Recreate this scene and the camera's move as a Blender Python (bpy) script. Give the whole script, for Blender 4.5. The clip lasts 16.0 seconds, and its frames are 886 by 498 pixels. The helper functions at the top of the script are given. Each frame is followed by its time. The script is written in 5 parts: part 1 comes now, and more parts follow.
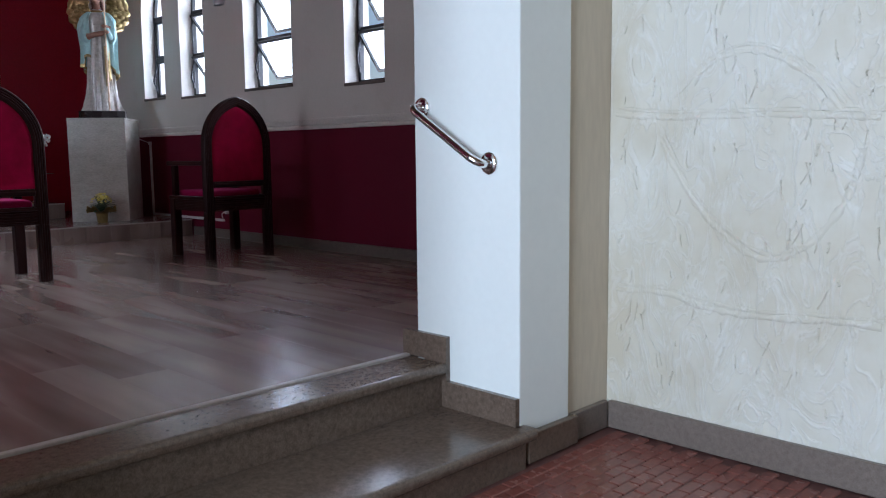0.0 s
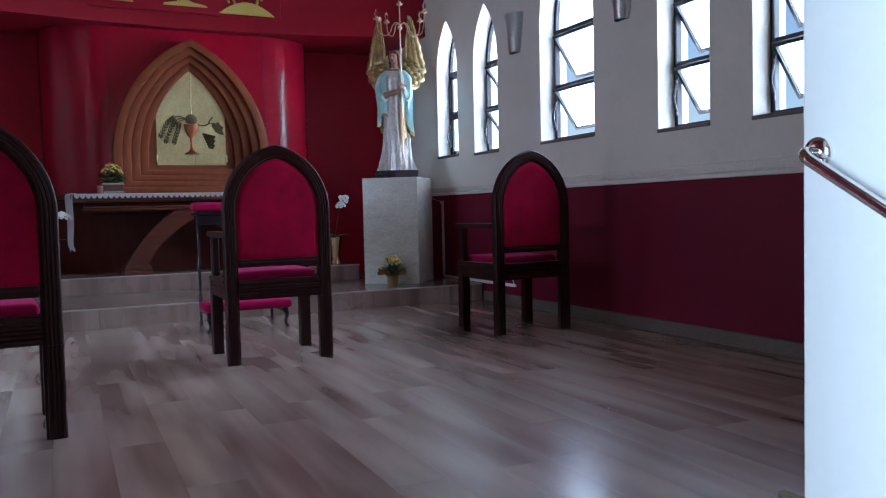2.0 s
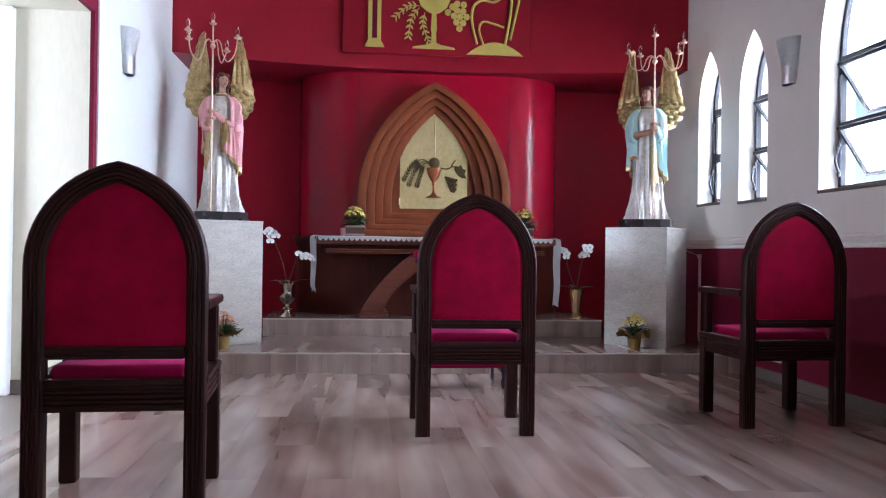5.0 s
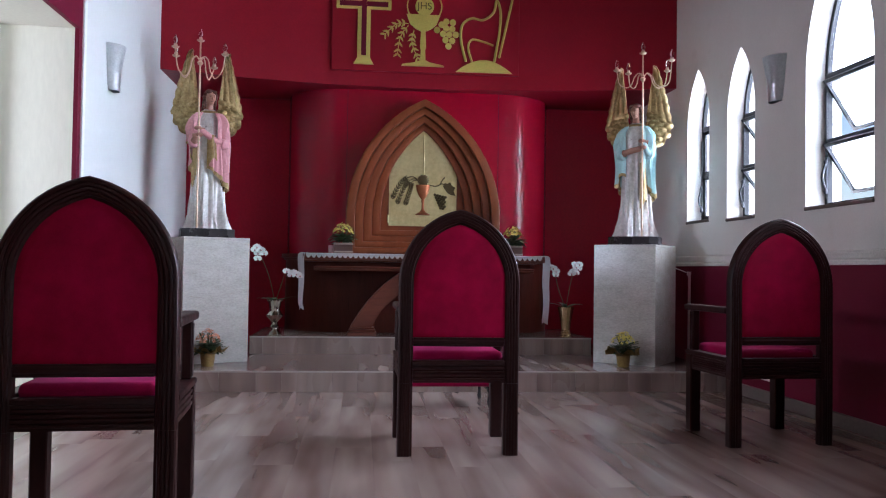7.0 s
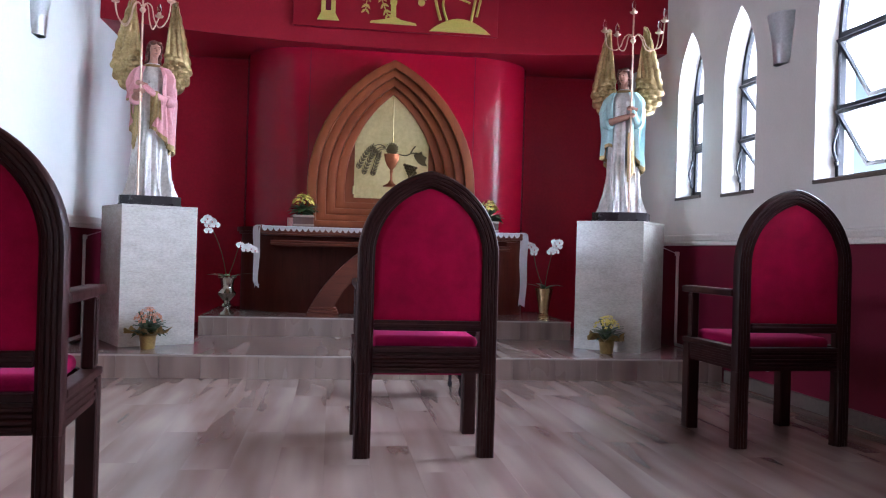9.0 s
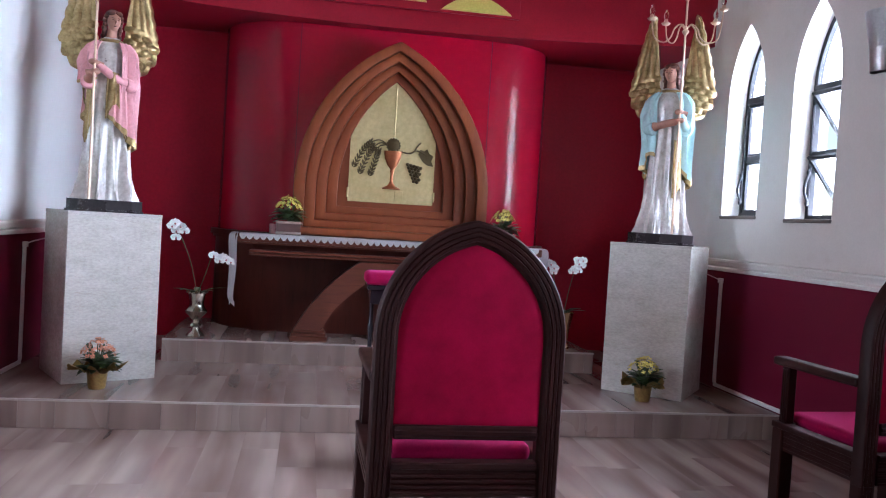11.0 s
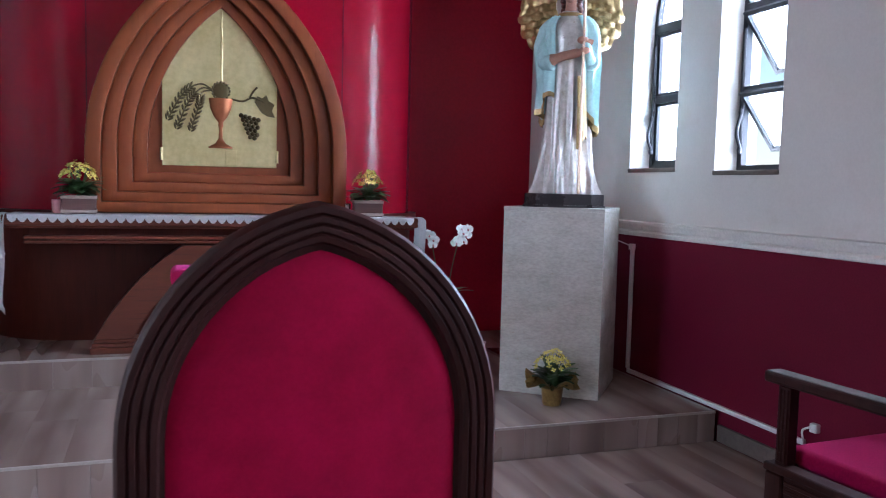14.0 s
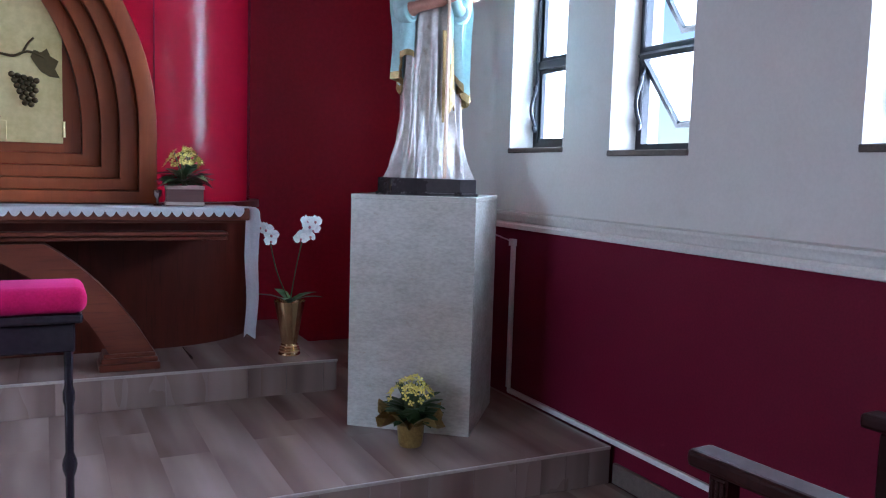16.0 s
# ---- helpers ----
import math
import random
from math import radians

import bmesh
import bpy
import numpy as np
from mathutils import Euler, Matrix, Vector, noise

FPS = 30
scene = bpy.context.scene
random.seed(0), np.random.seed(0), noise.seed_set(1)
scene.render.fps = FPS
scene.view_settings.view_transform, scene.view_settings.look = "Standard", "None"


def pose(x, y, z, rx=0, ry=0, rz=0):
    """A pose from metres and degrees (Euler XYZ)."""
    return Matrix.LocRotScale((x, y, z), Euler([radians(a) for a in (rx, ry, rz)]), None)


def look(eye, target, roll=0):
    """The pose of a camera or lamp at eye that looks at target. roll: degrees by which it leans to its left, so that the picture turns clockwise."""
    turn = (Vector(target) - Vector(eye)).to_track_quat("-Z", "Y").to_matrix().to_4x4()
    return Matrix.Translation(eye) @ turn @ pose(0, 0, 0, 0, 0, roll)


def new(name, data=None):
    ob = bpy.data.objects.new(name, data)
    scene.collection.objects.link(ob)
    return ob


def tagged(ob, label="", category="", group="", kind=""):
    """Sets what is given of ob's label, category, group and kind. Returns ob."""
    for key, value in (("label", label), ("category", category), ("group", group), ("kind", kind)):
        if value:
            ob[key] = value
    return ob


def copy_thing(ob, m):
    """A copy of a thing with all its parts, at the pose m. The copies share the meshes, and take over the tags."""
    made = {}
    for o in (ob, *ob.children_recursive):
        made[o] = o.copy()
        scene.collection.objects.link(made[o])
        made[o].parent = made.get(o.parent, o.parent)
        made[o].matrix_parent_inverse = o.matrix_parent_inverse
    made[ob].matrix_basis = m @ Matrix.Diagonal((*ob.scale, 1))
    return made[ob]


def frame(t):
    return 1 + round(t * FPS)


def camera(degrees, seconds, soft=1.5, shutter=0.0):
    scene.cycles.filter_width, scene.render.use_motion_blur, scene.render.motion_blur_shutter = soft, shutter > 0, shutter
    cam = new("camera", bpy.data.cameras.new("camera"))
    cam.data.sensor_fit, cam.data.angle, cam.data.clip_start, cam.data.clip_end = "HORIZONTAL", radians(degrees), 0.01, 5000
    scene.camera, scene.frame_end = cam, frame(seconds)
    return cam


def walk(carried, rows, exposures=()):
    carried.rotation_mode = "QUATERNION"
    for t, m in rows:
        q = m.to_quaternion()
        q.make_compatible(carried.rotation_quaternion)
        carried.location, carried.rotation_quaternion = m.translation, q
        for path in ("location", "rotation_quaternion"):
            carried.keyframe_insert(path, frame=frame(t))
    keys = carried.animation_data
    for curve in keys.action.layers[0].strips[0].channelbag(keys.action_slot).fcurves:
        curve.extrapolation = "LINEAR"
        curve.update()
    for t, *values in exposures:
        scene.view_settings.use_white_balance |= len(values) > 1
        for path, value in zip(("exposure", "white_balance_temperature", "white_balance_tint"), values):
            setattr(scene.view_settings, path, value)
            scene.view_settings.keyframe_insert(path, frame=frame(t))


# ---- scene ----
cam = camera(57.4, 16.0, soft=1.1, shutter=0.2)
METRES, EYE, TILT, LEAN, TURN = 6.0, 0.80, 0.0, 0.0, -45.5
ROWS = [
    (0.0, 0.0, 0.0, 0.0, -0.07, -6.7, 0.57),
    (0.5, -0.0131, 0.0454, 0.0087, 3.0, -5.61, 0.7),
    (1.0, -0.0175, 0.0881, 0.0133, 14.58, -3.38, 1.58),
    (1.5, -0.0294, 0.1255, 0.0097, 19.18, -2.85, 1.07),
    (2.0, -0.0421, 0.1589, 0.0091, 20.19, -2.68, 1.34),
    (2.5, -0.0406, 0.1942, 0.0107, 27.42, -2.57, 1.02),
    (3.0, -0.0448, 0.2275, 0.0113, 29.82, -2.47, 0.24),
    (3.5, -0.0555, 0.258, 0.0162, 30.64, -1.72, -0.34),
    (4.0, -0.0512, 0.27, 0.0216, 37.91, -1.26, -0.37),
    (6.5, -0.025, 0.2911, 0.0273, 40.47, 1.61, -0.89),
    (7.0, -0.0306, 0.2958, 0.0251, 39.71, 1.47, -0.83),
    (7.5, -0.0492, 0.309, 0.0234, 38.27, 1.32, -0.98),
    (8.0, -0.0678, 0.3216, 0.0185, 36.74, 1.08, -0.96),
    (8.5, -0.0824, 0.3491, 0.0173, 37.17, 0.37, -1.0),
    (9.0, -0.0929, 0.3766, 0.0177, 37.7, 0.22, -1.61),
    (9.5, -0.1195, 0.4035, 0.0103, 37.53, -1.34, -1.79),
    (10.0, -0.1663, 0.4291, 0.0369, 37.41, -1.3, -2.99),
    (12.5, -0.2884, 0.5412, 0.0849, 34.9, -3.46, -2.9),
    (13.0, -0.3108, 0.5711, 0.0849, 34.72, -3.92, -2.59),
    (13.5, -0.3318, 0.616, 0.0814, 28.29, -4.29, -1.16),
    (14.0, -0.3377, 0.6605, 0.0818, 26.51, -4.44, -1.39),
    (14.5, -0.3476, 0.7057, 0.0783, 22.64, -5.02, -1.79),
    (15.0, -0.3577, 0.7444, 0.0794, 18.35, -5.19, -1.33),
    (15.5, -0.3581, 0.7834, 0.0845, 18.59, -5.31, -1.41),
    (16.0, -0.3629, 0.8193, 0.082, 19.3, -5.39, -1.7),
]
LIGHT = [(0.0, -1.13, 5800, 12), (1.0, -1.0, 5500, 10), (2.0, -0.7, 5250, 8), (2.5, -0.3, 5500, 12), (3.5, 0.0, 5750, 16), (4.5, 0.05, 5750, 14), (7.0, -0.45, 5750, 13), (8.0, -0.08, 5700, 14), (9.0, -0.02, 5650, 14), (9.5, 0.03, 5650, 14), (10.0, 0.0, 5650, 14),
         (13.0, 0.28, 5550, 15), (13.5, 0.2, 5450, 13), (14.5, -0.1, 5300, 10), (16.0, -0.1, 5100, 9)]
walk(cam, [(t, pose(0, 0, EYE, TILT, LEAN, TURN) @ pose(METRES * x, METRES * y, METRES * z, 90 + pitch, roll, yaw)) for t, x, y, z, yaw, pitch, roll in ROWS],
     LIGHT)

# ---- world and light ----
world = bpy.data.worlds.new("sky")
scene.world = world
world.use_nodes = True
wn = world.node_tree
sky = wn.nodes.new("ShaderNodeTexSky")
sky.sky_type = "NISHITA"
sky.sun_disc = False
sky.sun_elevation = radians(58)
sky.sun_rotation = radians(20)
wn.links.new(sky.outputs[0], wn.nodes["Background"].inputs[0])
wn.nodes["Background"].inputs[1].default_value = 0.15

sun = new("sun", bpy.data.lights.new("sun", "SUN"))
sun.data.energy, sun.data.angle, sun.data.color = 3.0, radians(0.5), (1.0, 0.95, 0.88)
sun.matrix_world = look((0, 0, 0), (-0.15, -0.5, -0.85))


def window_light(name, eye, target, sx, sy, watts, color, spread=180):
    lamp = new(name, bpy.data.lights.new(name, "AREA"))
    lamp.data.shape, lamp.data.size, lamp.data.size_y = "RECTANGLE", sx, sy
    lamp.data.energy, lamp.data.color, lamp.data.spread = watts, color, radians(spread)
    lamp.matrix_world = look(eye, target)
    return lamp


DAY = (0.84, 0.90, 1.0)

# ---- materials ----

def node_mat(name):
    m = bpy.data.materials.new(name)
    m.use_nodes = True
    nt = m.node_tree
    return m, nt, nt.nodes["Principled BSDF"]


def coords(nt, stretch, vary):
    """Object coordinates in metres, stretched, with an offset for each object where they vary."""
    tc = nt.nodes.new("ShaderNodeTexCoord")
    mp = nt.nodes.new("ShaderNodeMapping")
    mp.inputs["Scale"].default_value = stretch
    nt.links.new(tc.outputs["Object"], mp.inputs[0])
    if vary:
        info = nt.nodes.new("ShaderNodeObjectInfo")
        mul = nt.nodes.new("ShaderNodeVectorMath")
        mul.operation = "SCALE"
        mul.inputs[0].default_value = (37.0, 91.0, 53.0)
        nt.links.new(info.outputs["Random"], mul.inputs["Scale"])
        nt.links.new(mul.outputs[0], mp.inputs["Location"])
    return mp.outputs[0]


def noise_tex(nt, vec, scale, detail=4.0, rough=0.6):
    n = nt.nodes.new("ShaderNodeTexNoise")
    n.inputs["Scale"].default_value = scale
    n.inputs["Detail"].default_value = detail
    n.inputs["Roughness"].default_value = rough
    nt.links.new(vec, n.inputs["Vector"])
    return n.outputs["Fac"]


def ramp(nt, fac, stops):
    r = nt.nodes.new("ShaderNodeValToRGB")
    els = r.color_ramp.elements
    while len(els) < len(stops):
        els.new(0.5)
    for e, (p, c) in zip(els, stops):
        e.position, e.color = p, (*c, 1.0)
    nt.links.new(fac, r.inputs[0])
    return r.outputs[0]


def mix(nt, fac, a, b, mode="MIX"):
    n = nt.nodes.new("ShaderNodeMix")
    n.data_type, n.blend_type = "RGBA", mode
    for sock, v in ((n.inputs[0], fac), (n.inputs[6], a), (n.inputs[7], b)):
        if isinstance(v, (int, float)):
            sock.default_value = v
        elif isinstance(v, tuple):
            sock.default_value = (*v, 1.0)
        else:
            nt.links.new(v, sock)
    return n.outputs[2]


def bump(nt, bsdf, fac, strength, dist):
    b = nt.nodes.new("ShaderNodeBump")
    b.inputs["Strength"].default_value = strength
    b.inputs["Distance"].default_value = dist
    nt.links.new(fac, b.inputs["Height"])
    nt.links.new(b.outputs[0], bsdf.inputs["Normal"])


def surf(name, c1, c2, scale=3.0, fine=60.0, rough=0.5, rough2=None, metal=0.0, relief=0.2, depth=0.003,
         stretch=(1, 1, 1), vary=False, sheen=0.0, coat=0.0, dirt=None, spec=0.5, sheen_tint=(1.0, 1.0, 1.0), mottle=0.35):
    """A surface with large and fine variation of colour, gloss and relief."""
    m, nt, b = node_mat(name)
    vec = coords(nt, stretch, vary)
    big, small = noise_tex(nt, vec, scale, 5), noise_tex(nt, vec, fine, 3)
    col = ramp(nt, big, ((0.3, c1), (0.7, c2)))
    dark = tuple(0.72 * v for v in c1)
    col = mix(nt, mottle, col, ramp(nt, small, ((0.35, dark), (0.65, c2))))
    if dirt:
        spots = ramp(nt, noise_tex(nt, vec, scale * 2.7, 8, 0.7), ((0.58, (0, 0, 0)), (0.72, (1, 1, 1))))
        col = mix(nt, spots, col, dirt)
    nt.links.new(col, b.inputs["Base Color"])
    r2 = rough + 0.12 if rough2 is None else rough2
    nt.links.new(ramp(nt, big, ((0.3, (rough,) * 3), (0.75, (r2,) * 3))), b.inputs["Roughness"])
    b.inputs["Metallic"].default_value = metal
    b.inputs["Sheen Weight"].default_value = sheen
    b.inputs["Sheen Tint"].default_value = (*sheen_tint, 1.0)
    b.inputs["Specular IOR Level"].default_value = spec
    b.inputs["Coat Weight"].default_value = coat
    b.inputs["Coat Roughness"].default_value = 0.15
    if relief:
        bump(nt, b, small, relief, depth)
    return m


def wood(name, c1, c2, c3, axis=2, rough=0.35, vary=False, coat=0.0, size=1.0, spec=0.5, pore=0.45):
    """Wood with long grain along an axis, dark pores and slow tone."""
    m, nt, b = node_mat(name)
    st = [14.0 / size, 14.0 / size, 14.0 / size]
    st[axis] = 2.2 / size
    vec = coords(nt, tuple(st), vary)
    st2 = [2.2, 2.2, 2.2]
    st2[axis] = 0.7
    slow = noise_tex(nt, coords(nt, tuple(st2), vary), 1.0, 3)
    grain = noise_tex(nt, vec, 1.0, 6, 0.65)
    st3 = [120.0, 120.0, 120.0]
    st3[axis] = 5.0
    pores = noise_tex(nt, coords(nt, tuple(st3), vary), 1.0, 2)
    col = ramp(nt, grain, ((0.28, c1), (0.5, c2), (0.74, c3)))
    col = mix(nt, 0.4, col, ramp(nt, slow, ((0.3, c1), (0.7, c3))))
    col = mix(nt, ramp(nt, pores, ((0.30, (pore,) * 3), (0.42, (0.0,) * 3))), col, tuple(0.45 * v for v in c1))
    nt.links.new(col, b.inputs["Base Color"])
    nt.links.new(ramp(nt, grain, ((0.3, (rough + 0.1,) * 3), (0.7, (rough,) * 3))), b.inputs["Roughness"])
    b.inputs["Coat Weight"].default_value = coat
    b.inputs["Coat Roughness"].default_value = 0.12
    b.inputs["Specular IOR Level"].default_value = spec
    bump(nt, b, grain, 0.12, 0.002)
    return m


def plain_metal(name, c, rough, scale=30.0):
    return surf(name, c, tuple(min(1, v * 1.15) for v in c), 4, scale, rough, rough + 0.1, 1.0, 0.05, 0.001)


M = {}
def laminate(name, axis, light, rough):
    """Printed wood laminate: soft grain along an axis, a tone for each piece, faint darker figure."""
    m, nt, b = node_mat(name)
    st = [9.0, 9.0, 9.0]
    st[axis] = 0.8
    grain = noise_tex(nt, coords(nt, tuple(st), True), 1.0, 2, 0.4)
    st = [4.2, 4.2, 4.2]
    st[axis] = 1.2
    figure = noise_tex(nt, coords(nt, tuple(st), True), 1.0, 2, 0.45)
    k = light
    col = ramp(nt, grain, ((0.30, (0.180 * k, 0.117 * k, 0.098 * k)), (0.5, (0.28 * k, 0.198 * k, 0.167 * k)), (0.70, (0.365 * k, 0.282 * k, 0.245 * k))))
    col = mix(nt, 0.36, col, ramp(nt, figure, ((0.30, (0.128 * k, 0.076 * k, 0.062 * k)), (0.66, (0.395 * k, 0.307 * k, 0.266 * k)))))
    info = nt.nodes.new("ShaderNodeObjectInfo")
    col = mix(nt, 1.0, col, ramp(nt, info.outputs["Random"], ((0.0, (0.94, 0.935, 0.93)), (1.0, (1.0, 1.0, 1.0)))), "MULTIPLY")
    nt.links.new(col, b.inputs["Base Color"])
    nt.links.new(ramp(nt, figure, ((0.3, (rough + 0.04,) * 3), (0.7, (rough,) * 3))), b.inputs["Roughness"])
    b.inputs["Coat Weight"].default_value = 0.12
    b.inputs["Coat Roughness"].default_value = 0.16
    return m


M["planks"] = laminate("laminate_planks", 1, 0.92, 0.23)
M["riser"] = laminate("laminate_risers", 2, 0.92, 0.26)
M["joint"] = surf("joint_shadow", (0.15, 0.105, 0.088), (0.19, 0.135, 0.115), 8, 60, 0.7)
M["edge_strip"] = surf("pale_edge_strip", (0.38, 0.32, 0.28), (0.45, 0.385, 0.34), 6, 80, 0.3)
M["red_wall"] = surf("red_lacquered_panel", (0.28, 0.002, 0.017), (0.31, 0.003, 0.021), 0.8, 30, 0.17, 0.20, relief=0.012, depth=0.002, spec=0.28, mottle=0.12)
# the same red lacquer, darker and duller to hold the recess's shade
M["red_recess"] = surf("red_panel_recess_shade", (0.25, 0.002, 0.014), (0.28, 0.003, 0.018), 0.9, 40, 0.5, 0.55, relief=0.04, spec=0.15)
# the walls' red, darkened in the colour for the dimmer light at the beam
M["red_matte"] = surf("red_paint_dimmed", (0.21, 0.0025, 0.012), (0.245, 0.003, 0.015), 1.5, 90, 0.45, 0.52, relief=0.12, spec=0.25)
M["maroon"] = surf("maroon_painted_wall", (0.108, 0.005, 0.019), (0.13, 0.0065, 0.024), 1.2, 110, 0.5, 0.6, relief=0.18, depth=0.002, spec=0.14)
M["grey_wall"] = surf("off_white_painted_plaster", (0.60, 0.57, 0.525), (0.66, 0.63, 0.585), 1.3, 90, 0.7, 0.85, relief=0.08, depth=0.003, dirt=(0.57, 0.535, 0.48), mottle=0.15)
M["white_wall"] = surf("white_painted_plaster", (0.81, 0.835, 0.80), (0.84, 0.865, 0.83), 0.7, 30, 0.55, 0.65, relief=0.03, depth=0.002, mottle=0.06)
M["cool_white"] = surf("cool_white_plaster", (0.70, 0.73, 0.705), (0.74, 0.77, 0.745), 0.7, 30, 0.6, 0.7, relief=0.03, depth=0.002, mottle=0.06)
M["beige_wall"] = surf("beige_painted_plaster", (0.64, 0.60, 0.49), (0.69, 0.655, 0.54), 1.4, 24, 0.65, 0.75, relief=0.06, stretch=(1.6, 1.6, 0.4), mottle=0.15)
M["tan_wall"] = surf("tan_painted_plaster", (0.58, 0.50, 0.38), (0.66, 0.58, 0.45), 1.4, 24, 0.65, 0.75, relief=0.08, stretch=(1.6, 1.6, 0.3), mottle=0.2)
M["cream_trim"] = surf("cream_painted_moulding", (0.66, 0.63, 0.58), (0.72, 0.69, 0.64), 4, 70, 0.45, 0.55, relief=0.08)
# the ceiling is out of view; its dark brown is chosen to cut bounced light
M["ceiling"] = wood("dark_bounce_cutting_boards", (0.16, 0.085, 0.045), (0.22, 0.12, 0.065), (0.28, 0.16, 0.09), 1, 0.45)
M["granite"] = surf("brown_granite", (0.085, 0.058, 0.042), (0.19, 0.138, 0.103), 55, 260, 0.16, 0.26, relief=0.03, depth=0.001, vary=True)
M["base_stone"] = surf("brown_granite_baseboard", (0.135, 0.105, 0.086), (0.225, 0.182, 0.152), 60, 240, 0.3, 0.4, relief=0.05, depth=0.001)
M["dark_base"] = surf("brown_stone_baseboard", (0.085, 0.066, 0.055), (0.155, 0.125, 0.105), 40, 200, 0.35, 0.5, relief=0.05)
M["marble"] = surf("speckled_cream_granite", (0.46, 0.435, 0.38), (0.61, 0.59, 0.535), 7, 42, 0.16, 0.24, relief=0.01, depth=0.001, dirt=(0.43, 0.385, 0.32), stretch=(1, 1, 2.2), vary=True)
M["chair_wood"] = wood("dark_stained_wood", (0.013, 0.0030, 0.0026), (0.021, 0.0050, 0.0042), (0.034, 0.0086, 0.0066), 2, 0.40, False, 0.0, spec=0.16)
M["velvet"] = surf("crimson_velvet", (0.16, 0.001, 0.014), (0.305, 0.0018, 0.033), 4.0, 150, 0.8, 0.95, relief=0.08, depth=0.001, mottle=0.1, sheen=0.13, spec=0.06, sheen_tint=(1.0, 0.12, 0.42))
M["velvet_pink"] = surf("magenta_velvet_seat", (0.21, 0.002, 0.034), (0.27, 0.003, 0.048), 5, 160, 0.8, 0.95, relief=0.15, depth=0.001, sheen=0.14, spec=0.06, sheen_tint=(1.0, 0.15, 0.55))
M["reredos"] = wood("reddish_brown_veneer", (0.122, 0.0255, 0.0072), (0.175, 0.040, 0.0112), (0.235, 0.060, 0.0170), 2, 0.34, False, 0.0, size=1.3, spec=0.32, pore=0.2)
M["altar_wood"] = wood("dark_mahogany", (0.065, 0.014, 0.007), (0.10, 0.023, 0.011), (0.135, 0.034, 0.015), 0, 0.34, False, 0.0, spec=0.4)
M["altar_dark"] = wood("dark_mahogany_panel", (0.046, 0.0075, 0.0042), (0.068, 0.0115, 0.006), (0.095, 0.017, 0.0085), 2, 0.4, False, 0.0, spec=0.2)
M["brass"] = surf("hammered_brass", (0.60, 0.49, 0.225), (0.80, 0.69, 0.37), 3.5, 28, 0.32, 0.46, 0.88, 0.12, 0.004, mottle=0.2)
# dark bronze, deepened further for the shadows round the relief outlines
M["brass_dark"] = plain_metal("dark_shaded_bronze", (0.12, 0.092, 0.045), 0.4, 60)
M["copper"] = plain_metal("coppered_chalice", (0.36, 0.13, 0.06), 0.38, 40)
M["gold_paint"] = surf("gold_painted_board", (0.50, 0.42, 0.09), (0.58, 0.49, 0.12), 4, 80, 0.35, 0.45, 0.2, 0.04)
M["gold"] = plain_metal("polished_brass", (0.80, 0.60, 0.32), 0.16)
M["silver"] = plain_metal("silver_plate", (0.42, 0.38, 0.32), 0.16)
M["chrome"] = plain_metal("chrome", (0.78, 0.78, 0.78), 0.08)
M["satin"] = plain_metal("satin_nickel", (0.70, 0.70, 0.70), 0.32)
M["black_metal"] = surf("dark_window_metal", (0.014, 0.015, 0.018), (0.026, 0.027, 0.031), 6, 120, 0.4, 0.5, 0.0, 0.06, spec=0.3)
M["plinth"] = surf("black_painted_plinth", (0.018, 0.014, 0.016), (0.035, 0.027, 0.030), 6, 50, 0.22, 0.35)
M["ebony"] = surf("black_lacquered_wood", (0.010, 0.008, 0.011), (0.018, 0.014, 0.018), 6, 50, 0.14, 0.2, spec=0.35)
M["robe"] = surf("silvered_robe", (0.50, 0.475, 0.43), (0.76, 0.74, 0.71), 9, 40, 0.27, 0.38, 0.4, 0.05, 0.002, dirt=(0.42, 0.36, 0.27))
M["pink"] = surf("pink_painted_mantle", (0.68, 0.30, 0.32), (0.76, 0.38, 0.40), 6, 60, 0.4, 0.5)
M["aqua"] = surf("aqua_painted_mantle", (0.38, 0.62, 0.63), (0.48, 0.72, 0.72), 6, 60, 0.38, 0.5)
M["gilt"] = surf("antique_gilding", (0.24, 0.165, 0.06), (0.56, 0.42, 0.20), 11, 50, 0.28, 0.42, 0.8, 0.2, 0.004)
M["skin"] = surf("painted_flesh_tone", (0.38, 0.185, 0.125), (0.44, 0.225, 0.155), 8, 60, 0.4)
M["hair"] = surf("painted_brown_hair", (0.075, 0.024, 0.014), (0.12, 0.04, 0.022), 20, 80, 0.45, relief=0.3)
M["lamp_arm"] = surf("pinkish_gilt_staff", (0.58, 0.40, 0.27), (0.68, 0.50, 0.36), 8, 60, 0.28, 0.4, 0.5)
M["lace"] = surf("white_lace", (0.70, 0.71, 0.74), (0.82, 0.82, 0.85), 60, 220, 0.85, 0.9, relief=0.6, depth=0.003)
M["petal"] = surf("white_petal", (0.78, 0.77, 0.76), (0.86, 0.85, 0.84), 20, 90, 0.6)
M["petal_mid"] = surf("magenta_petal_throat", (0.45, 0.10, 0.25), (0.6, 0.3, 0.2), 30, 90, 0.6)
M["leaf"] = surf("green_leaf", (0.024, 0.052, 0.015), (0.05, 0.10, 0.027), 20, 90, 0.4, 0.55, vary=True)
M["stem"] = surf("dark_green_stem", (0.05, 0.08, 0.03), (0.09, 0.12, 0.05), 20, 80, 0.5)
M["yellow"] = surf("yellow_blossom", (0.62, 0.48, 0.045), (0.80, 0.69, 0.20), 40, 120, 0.6)
M["orange"] = surf("salmon_blossom", (0.60, 0.20, 0.10), (0.72, 0.36, 0.22), 40, 120, 0.6)
